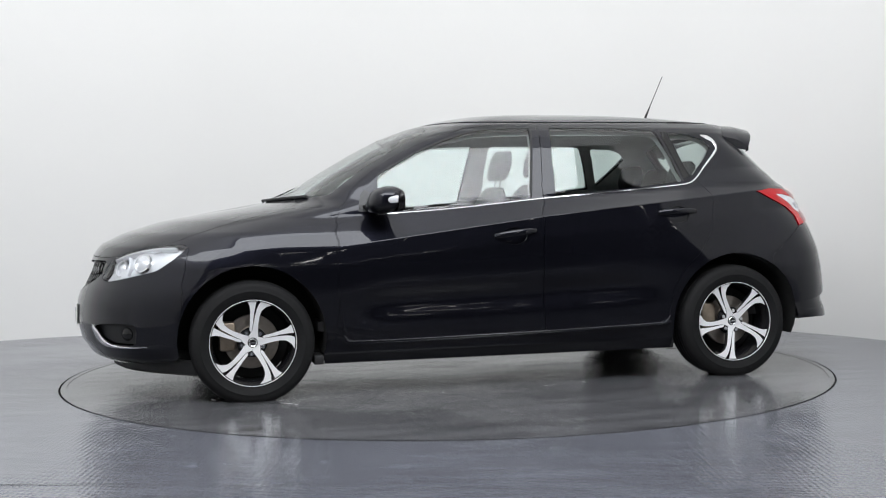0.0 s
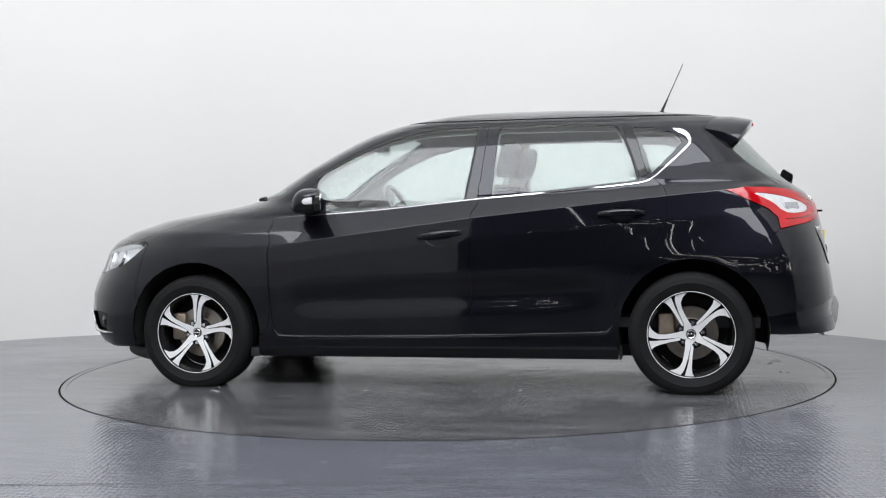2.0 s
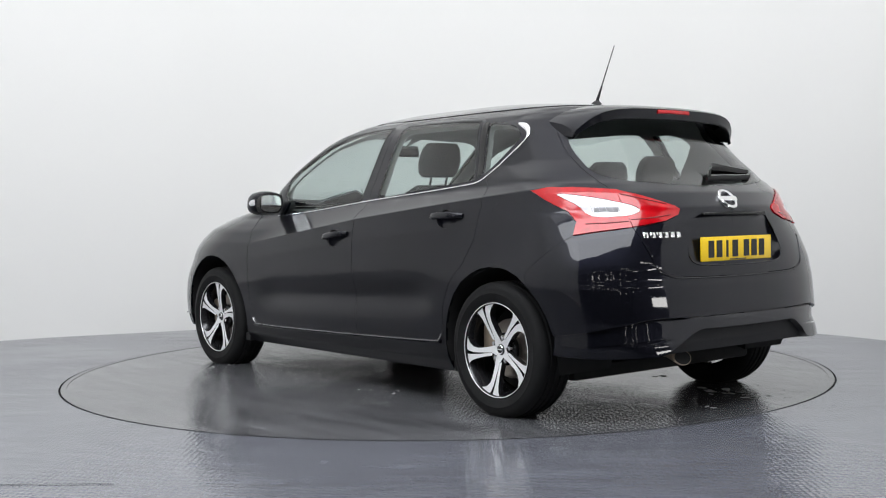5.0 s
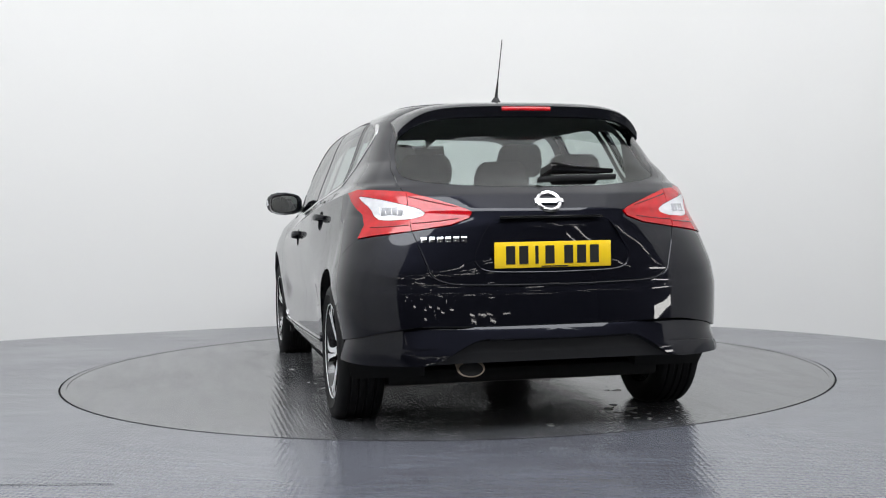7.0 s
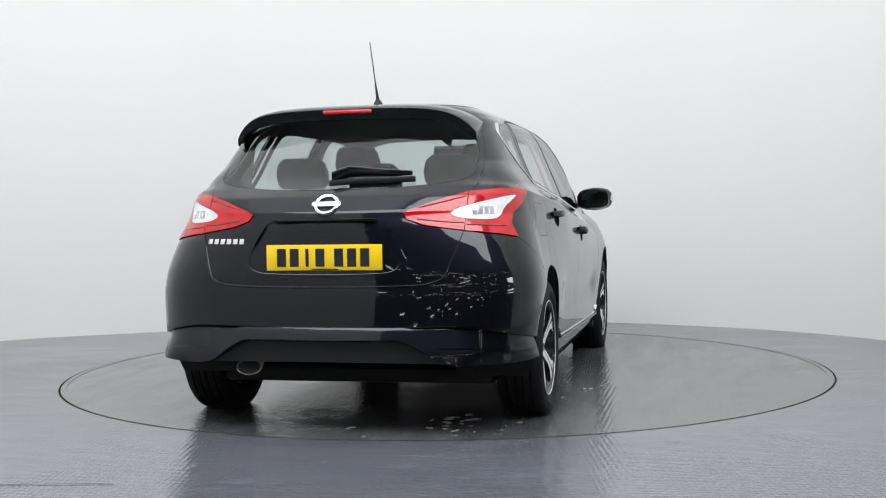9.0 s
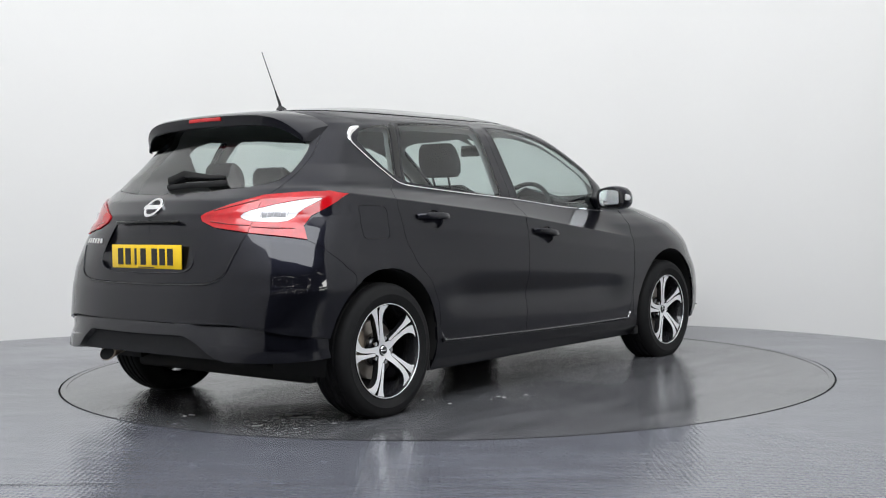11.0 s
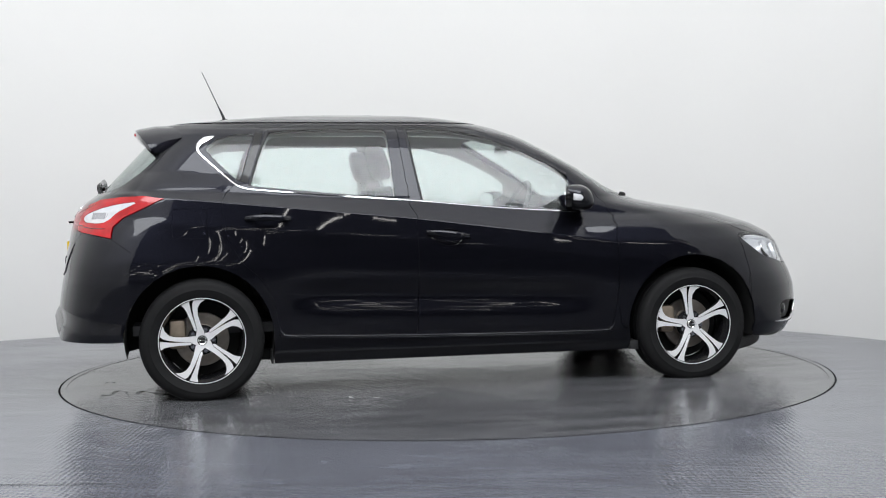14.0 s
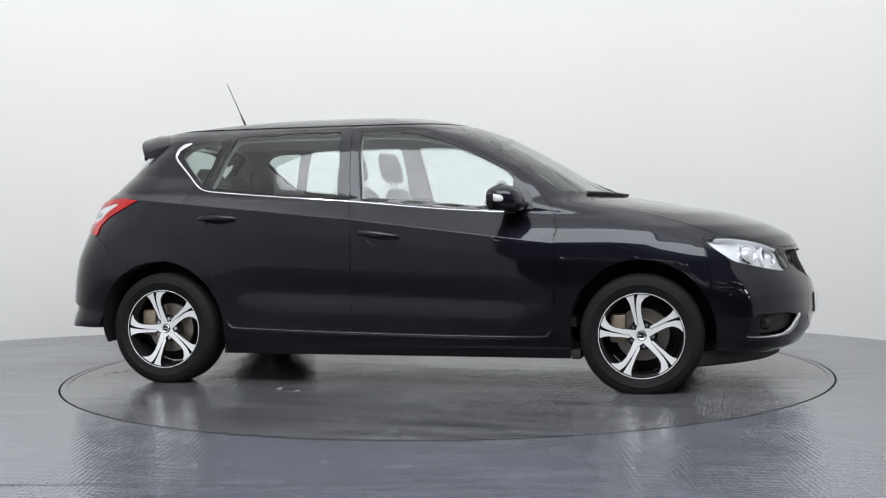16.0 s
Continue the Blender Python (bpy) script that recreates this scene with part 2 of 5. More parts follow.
def side_width(x, z):
    """Half width of the flank, before the corners are rounded off."""
    b = tab(BELT, x)
    low = tab(LOWER_W, (z - Z_LOW) / (b - Z_LOW))
    # a crease rises along the doors to the tail lamps
    mix = min(1.0, max(0.0, (0.98 - x) / 0.45))
    if mix > 0:
        zc = 0.922 + (-0.23 - x) * (0.098 if x < -0.23 else 0.125)
        q = (z - Z_LOW) / (zc - Z_LOW)
        pinch = 0.072 * min(1.0, max(0.0, (-0.55 - x) / 1.0)) ** 1.8
        if q < 1:
            sharp = tab(CREASE_LOW, q) - pinch * min(1.0, max(0.0, (z - 0.62) / (zc - 0.62)))
        else:
            at_belt = 0.779 - 0.0267 * max(0.0, -0.7 - x) ** 1.5
            sharp = 0.866 - pinch - (0.866 - pinch - at_belt) * min(1.2, (z - zc) / max(0.03, b - zc)) ** 0.93
        mix = mix * mix * (3 - 2 * mix)
        low = low * (1 - mix) + sharp * mix
    lift = (z - b) / (Z_TOP - b) * 0.532
    up = tab(UPPER_W, lift)
    k = min(1.0, max(0.0, (z - b) / 0.03 + 0.5))
    # the greenhouse narrows towards the back
    up -= 0.066 * min(1.0, max(0.0, (z - b + 0.05) / 0.15)) * max(0.0, -0.7 - x) ** 1.5
    w = low * (1 - k) + up * k
    # swelling over the wheels, waist between them
    w += 0.009 * math.exp(-((z - 0.62) / 0.2) ** 2) * (math.exp(-((x + 1.35) / 0.42) ** 2) + 0.7 * math.exp(-((x - 1.35) / 0.42) ** 2))
    w += 0.012 * math.exp(-((z - 0.62) / 0.2) ** 2) * min(1.0, max(0.0, (-1.35 - x) / 0.25))
    # hollow low on the doors
    w -= 0.021 * math.exp(-((z - 0.505 + 0.03 * x) / 0.070) ** 2) / (1 + math.exp((abs(x + 0.05) - 0.78) / 0.05))
    return w


def ends(z):
    xf, xr = tab(FRONT_X, z), tab(REAR_X, z)
    lf, lr = tab(FRONT_L, z), tab(REAR_L, z)
    room = (xf - xr) * 0.98
    if lf + lr > room:
        lf, lr = lf * room / (lf + lr), lr * room / (lf + lr)
    return xf, xr, lf, lr


U_F, U_R = 0.25, 0.78          # the chart's u: 0 front centre, U_F to U_R the flank, 1 rear centre


def skin(u, z):
    """The place on the left half of the skin."""
    n_rear = tab(N_REAR_Z, z)
    xf, xr, lf, lr = ends(z)
    if u < U_F:
        a = max(u, 0.0) / U_F * math.pi / 2
        s, y = 1 - math.cos(a) ** (2 / N_FRONT), max(math.sin(a), 0) ** (2 / N_FRONT)
        x = xf - s * lf
    elif u > U_R:
        a = max(1 - u, 0.0) / (1 - U_R) * math.pi / 2
        s, y = 1 - math.cos(a) ** (2 / n_rear), max(math.sin(a), 0) ** (2 / n_rear)
        x = xr + s * lr
    else:
        x, y = xf - lf + (u - U_F) / (U_R - U_F) * (xr + lr - xf + lf), 1.0
    return Vector((x, y * side_width(x, z), z))


def u_of_x(x, z):
    """The chart's u for a place x on the flank at height z."""
    n_rear = tab(N_REAR_Z, z)
    xf, xr, lf, lr = ends(z)
    if x > xf - lf:
        s = min(1, max(0, (xf - x) / lf))
        return math.acos(min(1, (1 - s) ** (N_FRONT / 2))) / (math.pi / 2) * U_F
    if x < xr + lr:
        s = min(1, max(0, (x - xr) / lr))
        return 1 - math.acos(min(1, (1 - s) ** (n_rear / 2))) / (math.pi / 2) * (1 - U_R)
    return U_F + (xf - lf - x) / (xf - lf - xr - lr) * (U_R - U_F)


def u_of_y(y, z, rear=True):
    """The chart's u for a place y on the tail (or the nose) at height z."""
    lo, hi = (U_R - 0.1, 1.0) if rear else (0.0, U_F + 0.1)
    for _ in range(40):
        mid = (lo + hi) / 2
        if (skin(mid, z).y > y) == rear:
            lo = mid
        else:
            hi = mid
    return (lo + hi) / 2


def skin_normal(u, z):
    du, dz = 0.002, 0.004
    a, b = skin(min(u + du, 1.0), z), skin(max(u - du, 0.0), z)
    c, d = skin(u, min(z + dz, Z_TOP)), skin(u, max(z - dz, Z_LOW))
    if u + du > 1.0:
        a = Vector((b.x, -b.y, b.z))
    if u - du < 0.0:
        b = Vector((a.x, -a.y, a.z))
    n = (a - b).cross(c - d)
    if n.length < 1e-9:
        return Vector((0, 0, 1))
    n.normalize()
    return n if n.dot(Vector((0, 1, 0)) if U_F < u < U_R else Vector((1 if u < 0.5 else -1, 0.3, 0.3))) > 0 else -n

def mesh_object(name, verts, faces, mat, parent=None, smooth=False):
    me = bpy.data.meshes.new(name)
    me.from_pydata([tuple(v) for v in verts], [], faces)
    me.materials.append(mat)
    if smooth:
        me.polygons.foreach_set("use_smooth", [True] * len(me.polygons))
    me.update()
    ob = new(name, me)
    if parent:
        ob.parent = parent
    return ob


def part(name, bm, mat, parent=None, label="", smooth=True):
    """Links a bmesh as one mesh object under a thing or a part."""
    me = bpy.data.meshes.new(name)
    bmesh.ops.recalc_face_normals(bm, faces=bm.faces)
    bm.to_mesh(me)
    bm.free()
    me.materials.append(mat)
    if smooth:
        me.polygons.foreach_set("use_smooth", [True] * len(me.polygons))
        me.set_sharp_from_angle(angle=radians(35))
    ob = new(name, me)
    if parent:
        ob.parent = parent
    if label:
        ob["label"] = label
    return ob


R_TABLE = 2.2425
WALL_H = 6.0


def plan_curve(points, steps):
    """A smooth plan line through the points (Catmull-Rom)."""
    out = []
    p = [Vector(q) for q in points]
    p = [p[0] * 2 - p[1]] + p + [p[-1] * 2 - p[-2]]
    for i in range(1, len(p) - 2):
        a, b, c, d = p[i - 1:i + 3]
        for k in range(steps):
            t = k / steps
            out.append(0.5 * (2 * b + (c - a) * t + (2 * a - 5 * b + 4 * c - d) * t * t + (3 * b - a - 3 * c + d) * t ** 3))
    return out + [p[-2]]


WALL_PLAN = plan_curve([(-1.95, -5.7), (-3.6, -4.95), (-4.75, -3.4), (-5.1, -1.3), (-4.6, 0.9), (-3.49, 1.92), (-2.35, 2.45), (-1.3, 2.82), (0.0, 2.98), (1.2, 2.72), (2.1, 2.2), (2.65, 1.7),
                        (3.08, 1.07), (3.55, 0.0), (3.82, -1.3), (3.92, -2.5), (3.95, -3.4)], 12)


def curved_wall():
    verts, faces = [], []
    n = len(WALL_PLAN)
    for i, p in enumerate(WALL_PLAN):
        t = (WALL_PLAN[min(i + 1, n - 1)] - WALL_PLAN[max(i - 1, 0)]).normalized()
        o = Vector((-t.y, t.x)) * 0.12
        for q in (p, p + o):
            verts += [(q.x, q.y, -0.02), (q.x, q.y, WALL_H)]
    for i in range(n - 1):
        a = i * 4
        faces += [(a, a + 4, a + 5, a + 1), (a + 2, a + 3, a + 7, a + 6), (a + 1, a + 5, a + 7, a + 3), (a, a + 2, a + 6, a + 4)]
    faces += [(0, 1, 3, 2), (4 * n - 4, 4 * n - 2, 4 * n - 1, 4 * n - 3)]
    w = mesh_object("wall_curved", verts, faces, WALL, smooth=True)
    w.data.set_sharp_from_angle(angle=radians(40))
    return tagged(w, "smooth white painted curved studio wall", "wall", kind="structure")


def disc(name, r0, r1, z, mat, n=192):
    verts, faces = [], []
    for i in range(n):
        a = 2 * math.pi * i / n
        verts += [(r1 * math.cos(a), r1 * math.sin(a), z), (r0 * math.cos(a), r0 * math.sin(a), z)]
    for i in range(n):
        j = (i + 1) % n
        faces.append((2 * i, 2 * j, 2 * j + 1, 2 * i + 1))
    return mesh_object(name, verts, faces, mat)

# ---- panels: closed outlines on the skin, cut out of one triangulated chart ----
CHART = 5.0     # metres of chart to one unit of u


def chart_point(p):
    kind, a, z = p
    u = {"s": lambda: u_of_x(a, z), "r": lambda: u_of_y(a, z, True) if a >= 0 else 1.01, "f": lambda: u_of_y(a, z, False) if a >= 0 else -0.01, "u": lambda: a}[kind]()
    return Vector((u * CHART, z))


def outline(points, rounds=2):
    """A chart polygon from points (kind, a, z): s by x on the flank, r by y on the tail, f by y on the nose, u by chart; corners rounded off."""
    pts = [("s", *p) if len(p) == 2 else p for p in points]
    poly = []
    for p, q in zip(pts, pts[1:] + pts[:1]):
        n = 1
        if p[0] == q[0] and p[1] > -0.005 or p[0] == "s" == q[0]:
            n = max(1, int(math.hypot(q[1] - p[1], q[2] - p[2]) / 0.05))
        for k in range(n):
            f = k / n
            poly.append(chart_point((p[0], p[1] + (q[1] - p[1]) * f, p[2] + (q[2] - p[2]) * f)))
    for _ in range(rounds):
        out = []
        for a, b in zip(poly, poly[1:] + poly[:1]):
            out += [a * 0.75 + b * 0.25, a * 0.25 + b * 0.75]
        poly = out
    return poly


def inside(px, py, poly):
    """Which of the points lie in the polygon."""
    hit = np.zeros(len(px), bool)
    for a, b in zip(poly, poly[1:] + poly[:1]):
        if a.y != b.y:
            c = ((a.y > py) != (b.y > py)) & (px < (b.x - a.x) * (py - a.y) / (b.y - a.y) + a.x)
            hit ^= c
    return hit


def arc(cx, cz, r, a0, a1, n=14):
    return [(cx + r * math.cos(radians(a0 + (a1 - a0) * i / n)), cz + r * math.sin(radians(a0 + (a1 - a0) * i / n))) for i in range(n + 1)]


def ellipse(cx, cz, a, b, tilt=0.0, n=16):
    out = []
    for i in range(n):
        t = 2 * math.pi * i / n
        x, z = a * math.cos(t), b * math.sin(t)
        out.append((cx + x, cz + z + tilt * x))
    return out


DOOR_LINE = [(-0.225, 0.30), (-0.216, 0.40), (-0.213, 0.6), (-0.213, 0.8), (-0.22, 0.92), (-0.243, 1.018), (-0.262, 1.2), (-0.285, 1.438)]
HATCH_EDGE = [("r", 0.17, 0.647), ("r", 0.40, 0.652), ("r", 0.475, 0.664), ("r", 0.525, 0.69), ("r", 0.548, 0.75), ("r", 0.572, 0.82), ("r", 0.593, 0.88)]
SKIRT_LOW = [("r", -0.01, 0.420), ("r", 0.20, 0.422), ("r", 0.34, 0.424), ("r", 0.40, 0.395), ("r", 0.50, 0.332), ("r", 0.56, 0.318), ("r", 0.70, 0.318), ("s", -1.78, 0.322), ("s", -1.70, 0.325)]
PANELS = [     # first match wins
    ("gone", [(1.0, 0.1), (0.972, 0.30)] + arc(1.35, 0.316, 0.378, 178, 2) + [(1.728, 0.30), (1.69, 0.1)], 0),
    ("gone", [(-1.71, 0.10), (-1.738, 0.30)] + arc(-1.36, 0.318, 0.380, 180, 0) + [(-0.98, 0.25), (-0.98, 0.1)], 0),
    ("gone", [("u", 1.01, 0.10), ("r", -0.01, 0.318), ("r", 0.50, 0.312), ("r", 0.60, 0.30), ("s", -1.80, 0.305), ("s", -1.70, 0.31), ("s", -1.66, 0.1)], 0),
    ("gone", [("u", -0.01, 0.10), ("f", -0.01, 0.185), ("f", 0.5, 0.19), ("s", 1.95, 0.20), ("s", 1.70, 0.225), ("s", 1.66, 0.1)], 0),
    ("window_front", [(0.655, 0.953), (0.66, 1.05), (0.66, 1.152), (0.58, 1.200), (0.49, 1.245), (0.40, 1.290), (0.31, 1.328), (0.21, 1.363), (0.12, 1.387), (0.03, 1.401), (-0.06, 1.408), (-0.228, 1.412), (-0.205, 1.25), (-0.17, 1.018), (0.28, 0.978)], 1),
    ("window_rear", [(-0.322, 1.032), (-0.33, 1.25), (-0.348, 1.413), (-0.6, 1.413), (-0.80, 1.408), (-0.975, 1.398), (-1.04, 1.25), (-1.085, 1.105), (-0.7, 1.066)], 1),
    ("window_quarter", [(-1.055, 1.392), (-1.16, 1.384), (-1.255, 1.366), (-1.305, 1.325), (-1.295, 1.28), (-1.22, 1.20), (-1.14, 1.125)], 2),
    ("cup_front", ellipse(-0.045, 0.818, 0.072, 0.046), 1),
    ("cup_rear", ellipse(-1.005, 0.918, 0.072, 0.046), 1),
    ("door_front", DOOR_LINE + [(-0.05, 1.438), (0.13, 1.417), (0.33, 1.362), (0.52, 1.280), (0.66, 1.200), (0.78, 1.105), (0.86, 1.01), (0.90, 0.93), (0.908, 0.72), (0.90, 0.45), (0.885, 0.34), (0.855, 0.297), (0.80, 0.288), (0.3, 0.292)], 1),
    ("door_rear", DOOR_LINE + [(-0.6, 1.438), (-0.98, 1.422), (-1.02, 1.405), (-1.09, 1.25), (-1.17, 1.112), (-1.225, 1.06), (-1.238, 0.96), (-1.21, 0.83), (-1.14, 0.705), (-1.04, 0.62), (-0.975, 0.5), (-0.962, 0.40), (-0.94, 0.335), (-0.88, 0.318), (-0.5, 0.307)], 1),
    ("fuel_flap", [(-1.49, 0.99), (-1.316, 0.988), (-1.316, 0.834), (-1.49, 0.838)], 2),
    ("tail_clear", [("s", -1.655, 1.028), ("s", -1.74, 1.02), ("r", 0.66, 1.002), ("r", 0.55, 0.968), ("r", 0.525, 0.945), ("r", 0.575, 0.925), ("r", 0.68, 0.918), ("s", -1.82, 0.925), ("s", -1.765, 0.975)], 1),
    ("tail_red_inner", [("r", 0.592, 1.042), ("r", 0.465, 1.003), ("r", 0.36, 0.965), ("r", 0.338, 0.951), ("r", 0.355, 0.925), ("r", 0.43, 0.898), ("r", 0.592, 0.874)], 0),
    ("tail_red", [("s", -1.525, 1.043), ("s", -1.62, 1.057), ("s", -1.72, 1.055), ("r", 0.592, 1.042), ("r", 0.592, 0.874), ("s", -1.795, 0.842), ("s", -1.785, 0.90), ("s", -1.735, 0.945), ("s", -1.61, 1.003)], 0),
    ("headlight", [(1.652, 0.802), (1.74, 0.808), (1.83, 0.798), (1.95, 0.768), (2.03, 0.737), (2.085, 0.66), (2.095, 0.627), (2.06, 0.618), (1.97, 0.64), (1.82, 0.677), (1.73, 0.736)], 1),
    ("grille", [("s", 2.055, 0.722), ("s", 2.105, 0.64), ("f", 0.28, 0.575), ("f", 0.12, 0.55), ("f", -0.01, 0.548), ("f", -0.01, 0.715), ("f", 0.3, 0.722)], 1),
    ("fog_recess", [(1.925, 0.405), (2.03, 0.41), (2.12, 0.40), (2.15, 0.375), (2.10, 0.325), (2.04, 0.303), (1.93, 0.305)], 1),
    ("rear_glass", [("r", -0.01, 1.054), ("r", 0.27, 1.064), ("r", 0.49, 1.083), ("r", 0.575, 1.102), ("r", 0.605, 1.14), ("r", 0.588, 1.25), ("r", 0.545, 1.345), ("r", 0.42, 1.385), ("r", -0.01, 1.405)], 1),
    ("plate_recess", [("r", -0.01, 0.936), ("r", 0.25, 0.930), ("r", 0.30, 0.86), ("r", 0.345, 0.765), ("r", 0.33, 0.72), ("r", 0.29, 0.702), ("r", -0.01, 0.694)], 1),
    ("tailgate", [("r", -0.01, 0.645)] + HATCH_EDGE + [("r", 0.593, 0.95), ("r", 0.592, 1.045), ("r", 0.62, 1.11), ("r", 0.628, 1.15), ("r", 0.61, 1.25), ("r", 0.568, 1.36), ("r", 0.46, 1.42), ("r", -0.01, 1.447)], 1),
    ("diffuser", [("r", -0.01, 0.2)] + SKIRT_LOW + [("s", -1.70, 0.2)], 1),
    ("rear_skirt", SKIRT_LOW + [("s", -1.70, 0.40), ("s", -1.76, 0.405), ("r", 0.80, 0.43), ("r", 0.72, 0.452), ("r", 0.62, 0.472), ("r", 0.54, 0.478), ("r", 0.3, 0.474), ("r", -0.01, 0.474)], 1),
    ("rear_bumper", [("r", -0.01, 0.40), ("s", -1.69, 0.35), ("s", -1.60, 0.60), ("s", -1.573, 0.667), ("s", -1.66, 0.745), ("s", -1.795, 0.842), ("r", 0.593, 0.874)] + HATCH_EDGE[::-1] + [("r", -0.01, 0.645)], 1),
    ("bonnet", [("f", -0.01, 0.745), ("f", 0.3, 0.74), ("s", 2.03, 0.742), ("s", 1.95, 0.772), ("s", 1.83, 0.803), ("s", 1.74, 0.814), ("s", 1.66, 0.845), ("s", 1.50, 0.895), ("s", 1.35, 0.935), ("s", 1.20, 0.967), ("s", 1.10, 0.985), ("u", 0.16, 1.012), ("u", -0.01, 1.022)], 1),
    ("front_bumper", [("s", 1.655, 0.797), ("s", 1.70, 0.6), ("s", 1.705, 0.17), ("f", -0.01, 0.17), ("f", -0.01, 0.745), ("f", 0.3, 0.74), ("s", 2.03, 0.742), ("s", 1.83, 0.70), ("s", 1.73, 0.76)], 1),
    ("front_wing", [(1.655, 0.797), (1.70, 0.6), (1.66, 0.30), (1.05, 0.28), (0.93, 0.30), (0.905, 0.45), (0.912, 0.72), (0.904, 0.93), (0.93, 0.99), (1.10, 0.985), (1.20, 0.967), (1.35, 0.935), (1.50, 0.895), (1.66, 0.845), (1.72, 0.815)], 1),
    ("windscreen", [("u", -0.01, 1.03), ("u", 0.165, 1.042), ("u", 0.172, 1.2), ("u", 0.165, 1.38), ("u", 0.13, 1.43), ("u", -0.01, 1.447)], 1),
    ("roof", [("u", -0.01, 1.452), ("u", 1.01, 1.452), ("u", 1.01, 1.6), ("u", -0.01, 1.6)], 0),
]


def cut_skin():
    """Triangulates the chart along all outlines. Returns the left half's places, normals, and each panel's triangles."""
    us = np.concatenate([np.linspace(0, U_F, 34)[:-1], np.linspace(U_F, U_R, 100)[:-1], np.linspace(U_R, 1, 40)])
    zs = np.concatenate([np.linspace(Z_LOW, 1.02, 52)[:-1], np.linspace(1.02, 1.44, 30)[:-1], 1.532 - 0.092 * np.linspace(1, 0, 16) ** 1.6])
    pts = [Vector((u * CHART, z)) for u in us for z in zs]
    edges = []
    nz, nu = len(zs), len(us)
    for i in range(nu - 1):
        edges += [(i * nz, (i + 1) * nz), (i * nz + nz - 1, (i + 1) * nz + nz - 1)]
    for j in range(nz - 1):
        edges += [(j, j + 1), ((nu - 1) * nz + j, (nu - 1) * nz + j + 1)]
    polys = []
    for name, points, rounds in PANELS:
        poly = outline(points, rounds)
        polys.append((name, poly))
        b = len(pts)
        pts += [Vector((min(max(p.x, 0.0), CHART), min(max(p.y, Z_LOW), Z_TOP))) for p in poly]
        edges += [(b + i, b + (i + 1) % len(poly)) for i in range(len(poly))]
    for lift in (-0.02, -0.01, -0.004, 0.0, 0.004, 0.01, 0.02):
        line = []
        for i in range(46):
            x = 0.85 - i * 0.055
            line.append(chart_point(("s", x, 0.922 + (-0.23 - x) * (0.098 if x < -0.23 else 0.125) + lift)))
        b = len(pts)
        pts += line
        edges += [(b + i, b + i + 1) for i in range(45)]
    out = delaunay_2d_cdt(pts, edges, [], 0, 1e-5)
    verts, tris = out[0], [tuple(f) for f in out[2]]
    c = np.array([[(verts[f[0]][k] + verts[f[1]][k] + verts[f[2]][k]) / 3 for k in (0, 1)] for f in tris])
    owner = np.full(len(tris), -1)
    for i in range(len(polys) - 1, -1, -1):
        owner[inside(c[:, 0], c[:, 1], polys[i][1])] = i
    places, normals = [], []
    for v in verts:
        u, z = v.x / CHART, v.y
        p = skin(u, z)
        if z > Z_TOP - 1e-4 or u < 1e-6 or u > 1 - 1e-6:
            p = Vector((p.x, 0.0, p.z))
        places.append(p)
        normals.append(skin_normal(u, z))
    panels = {}
    for f, o in zip(tris, owner):
        panels.setdefault(polys[o][0] if o >= 0 else "body_shell", []).append(f)
    return places, normals, panels


def panel_mesh(name, tris, places, normals, sides, mat, parent, label="", gap=0.0016, deep=0.014, shift=None, offset=0.0, rise=0.0):
    """One panel as a mesh: the skin's triangles on the given sides (1 left, -1 right), a narrow shut line and a turned-in edge."""
    vs, ns, fs, index = [], [], [], {}
    for s in sides:
        for f in tris:
            face = []
            for i in f:
                key = (i, 0 if abs(places[i].y) < 1e-5 else s)
                if key not in index:
                    p, n = places[i], normals[i]
                    if shift:
                        p = p - n * shift(p)
                    p = p + n * offset
                    index[key] = len(vs)
                    vs.append(Vector((p.x, p.y * s, p.z)))
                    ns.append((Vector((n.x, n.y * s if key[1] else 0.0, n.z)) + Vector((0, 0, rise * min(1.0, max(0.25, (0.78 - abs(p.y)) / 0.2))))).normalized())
                face.append(index[key])
            if len(set(face)) == 3:
                a, b, c = (vs[k] for k in face)
                g = (b - a).cross(c - a)
                fs.append(tuple(face) if g.dot(ns[face[0]] + ns[face[1]] + ns[face[2]]) > 0 else tuple(face[::-1]))
    count, pull = {}, {}
    for f in fs:
        mid = (vs[f[0]] + vs[f[1]] + vs[f[2]]) / 3
        for a, b in zip(f, f[1:] + f[:1]):
            count[(a, b)] = count.get((a, b), 0) + 1
    rim = [e for e in count if (e[1], e[0]) not in count]
    for a, b in rim:
        t = vs[b] - vs[a]
        for k in (a, b):
            d = ns[k].cross(t)
            if d.length > 1e-9:
                pull[k] = pull.get(k, Vector()) + d.normalized()
    for k, d in pull.items():
        if d.length > 1e-6:
            pull[k] = d.normalized()
            vs[k] = vs[k] + pull[k] * gap
    edge_top, edge_low = {}, {}
    for k, d in pull.items():
        edge_top[k] = len(vs)
        vs.append(vs[k].copy()), ns.append(-d)
        edge_low[k] = len(vs)
        vs.append(vs[k] - ns[k] * deep), ns.append(-d)
    for a, b in rim:
        fs.append((edge_top[b], edge_top[a], edge_low[a], edge_low[b]))
    me = bpy.data.meshes.new(name)
    me.from_pydata(vs, [], fs)
    me.materials.append(mat)
    me.polygons.foreach_set("use_smooth", [True] * len(me.polygons))
    me.update()
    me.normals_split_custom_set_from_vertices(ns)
    ob = new(name, me)
    ob.parent = parent
    if label:
        ob["label"] = label
    return ob

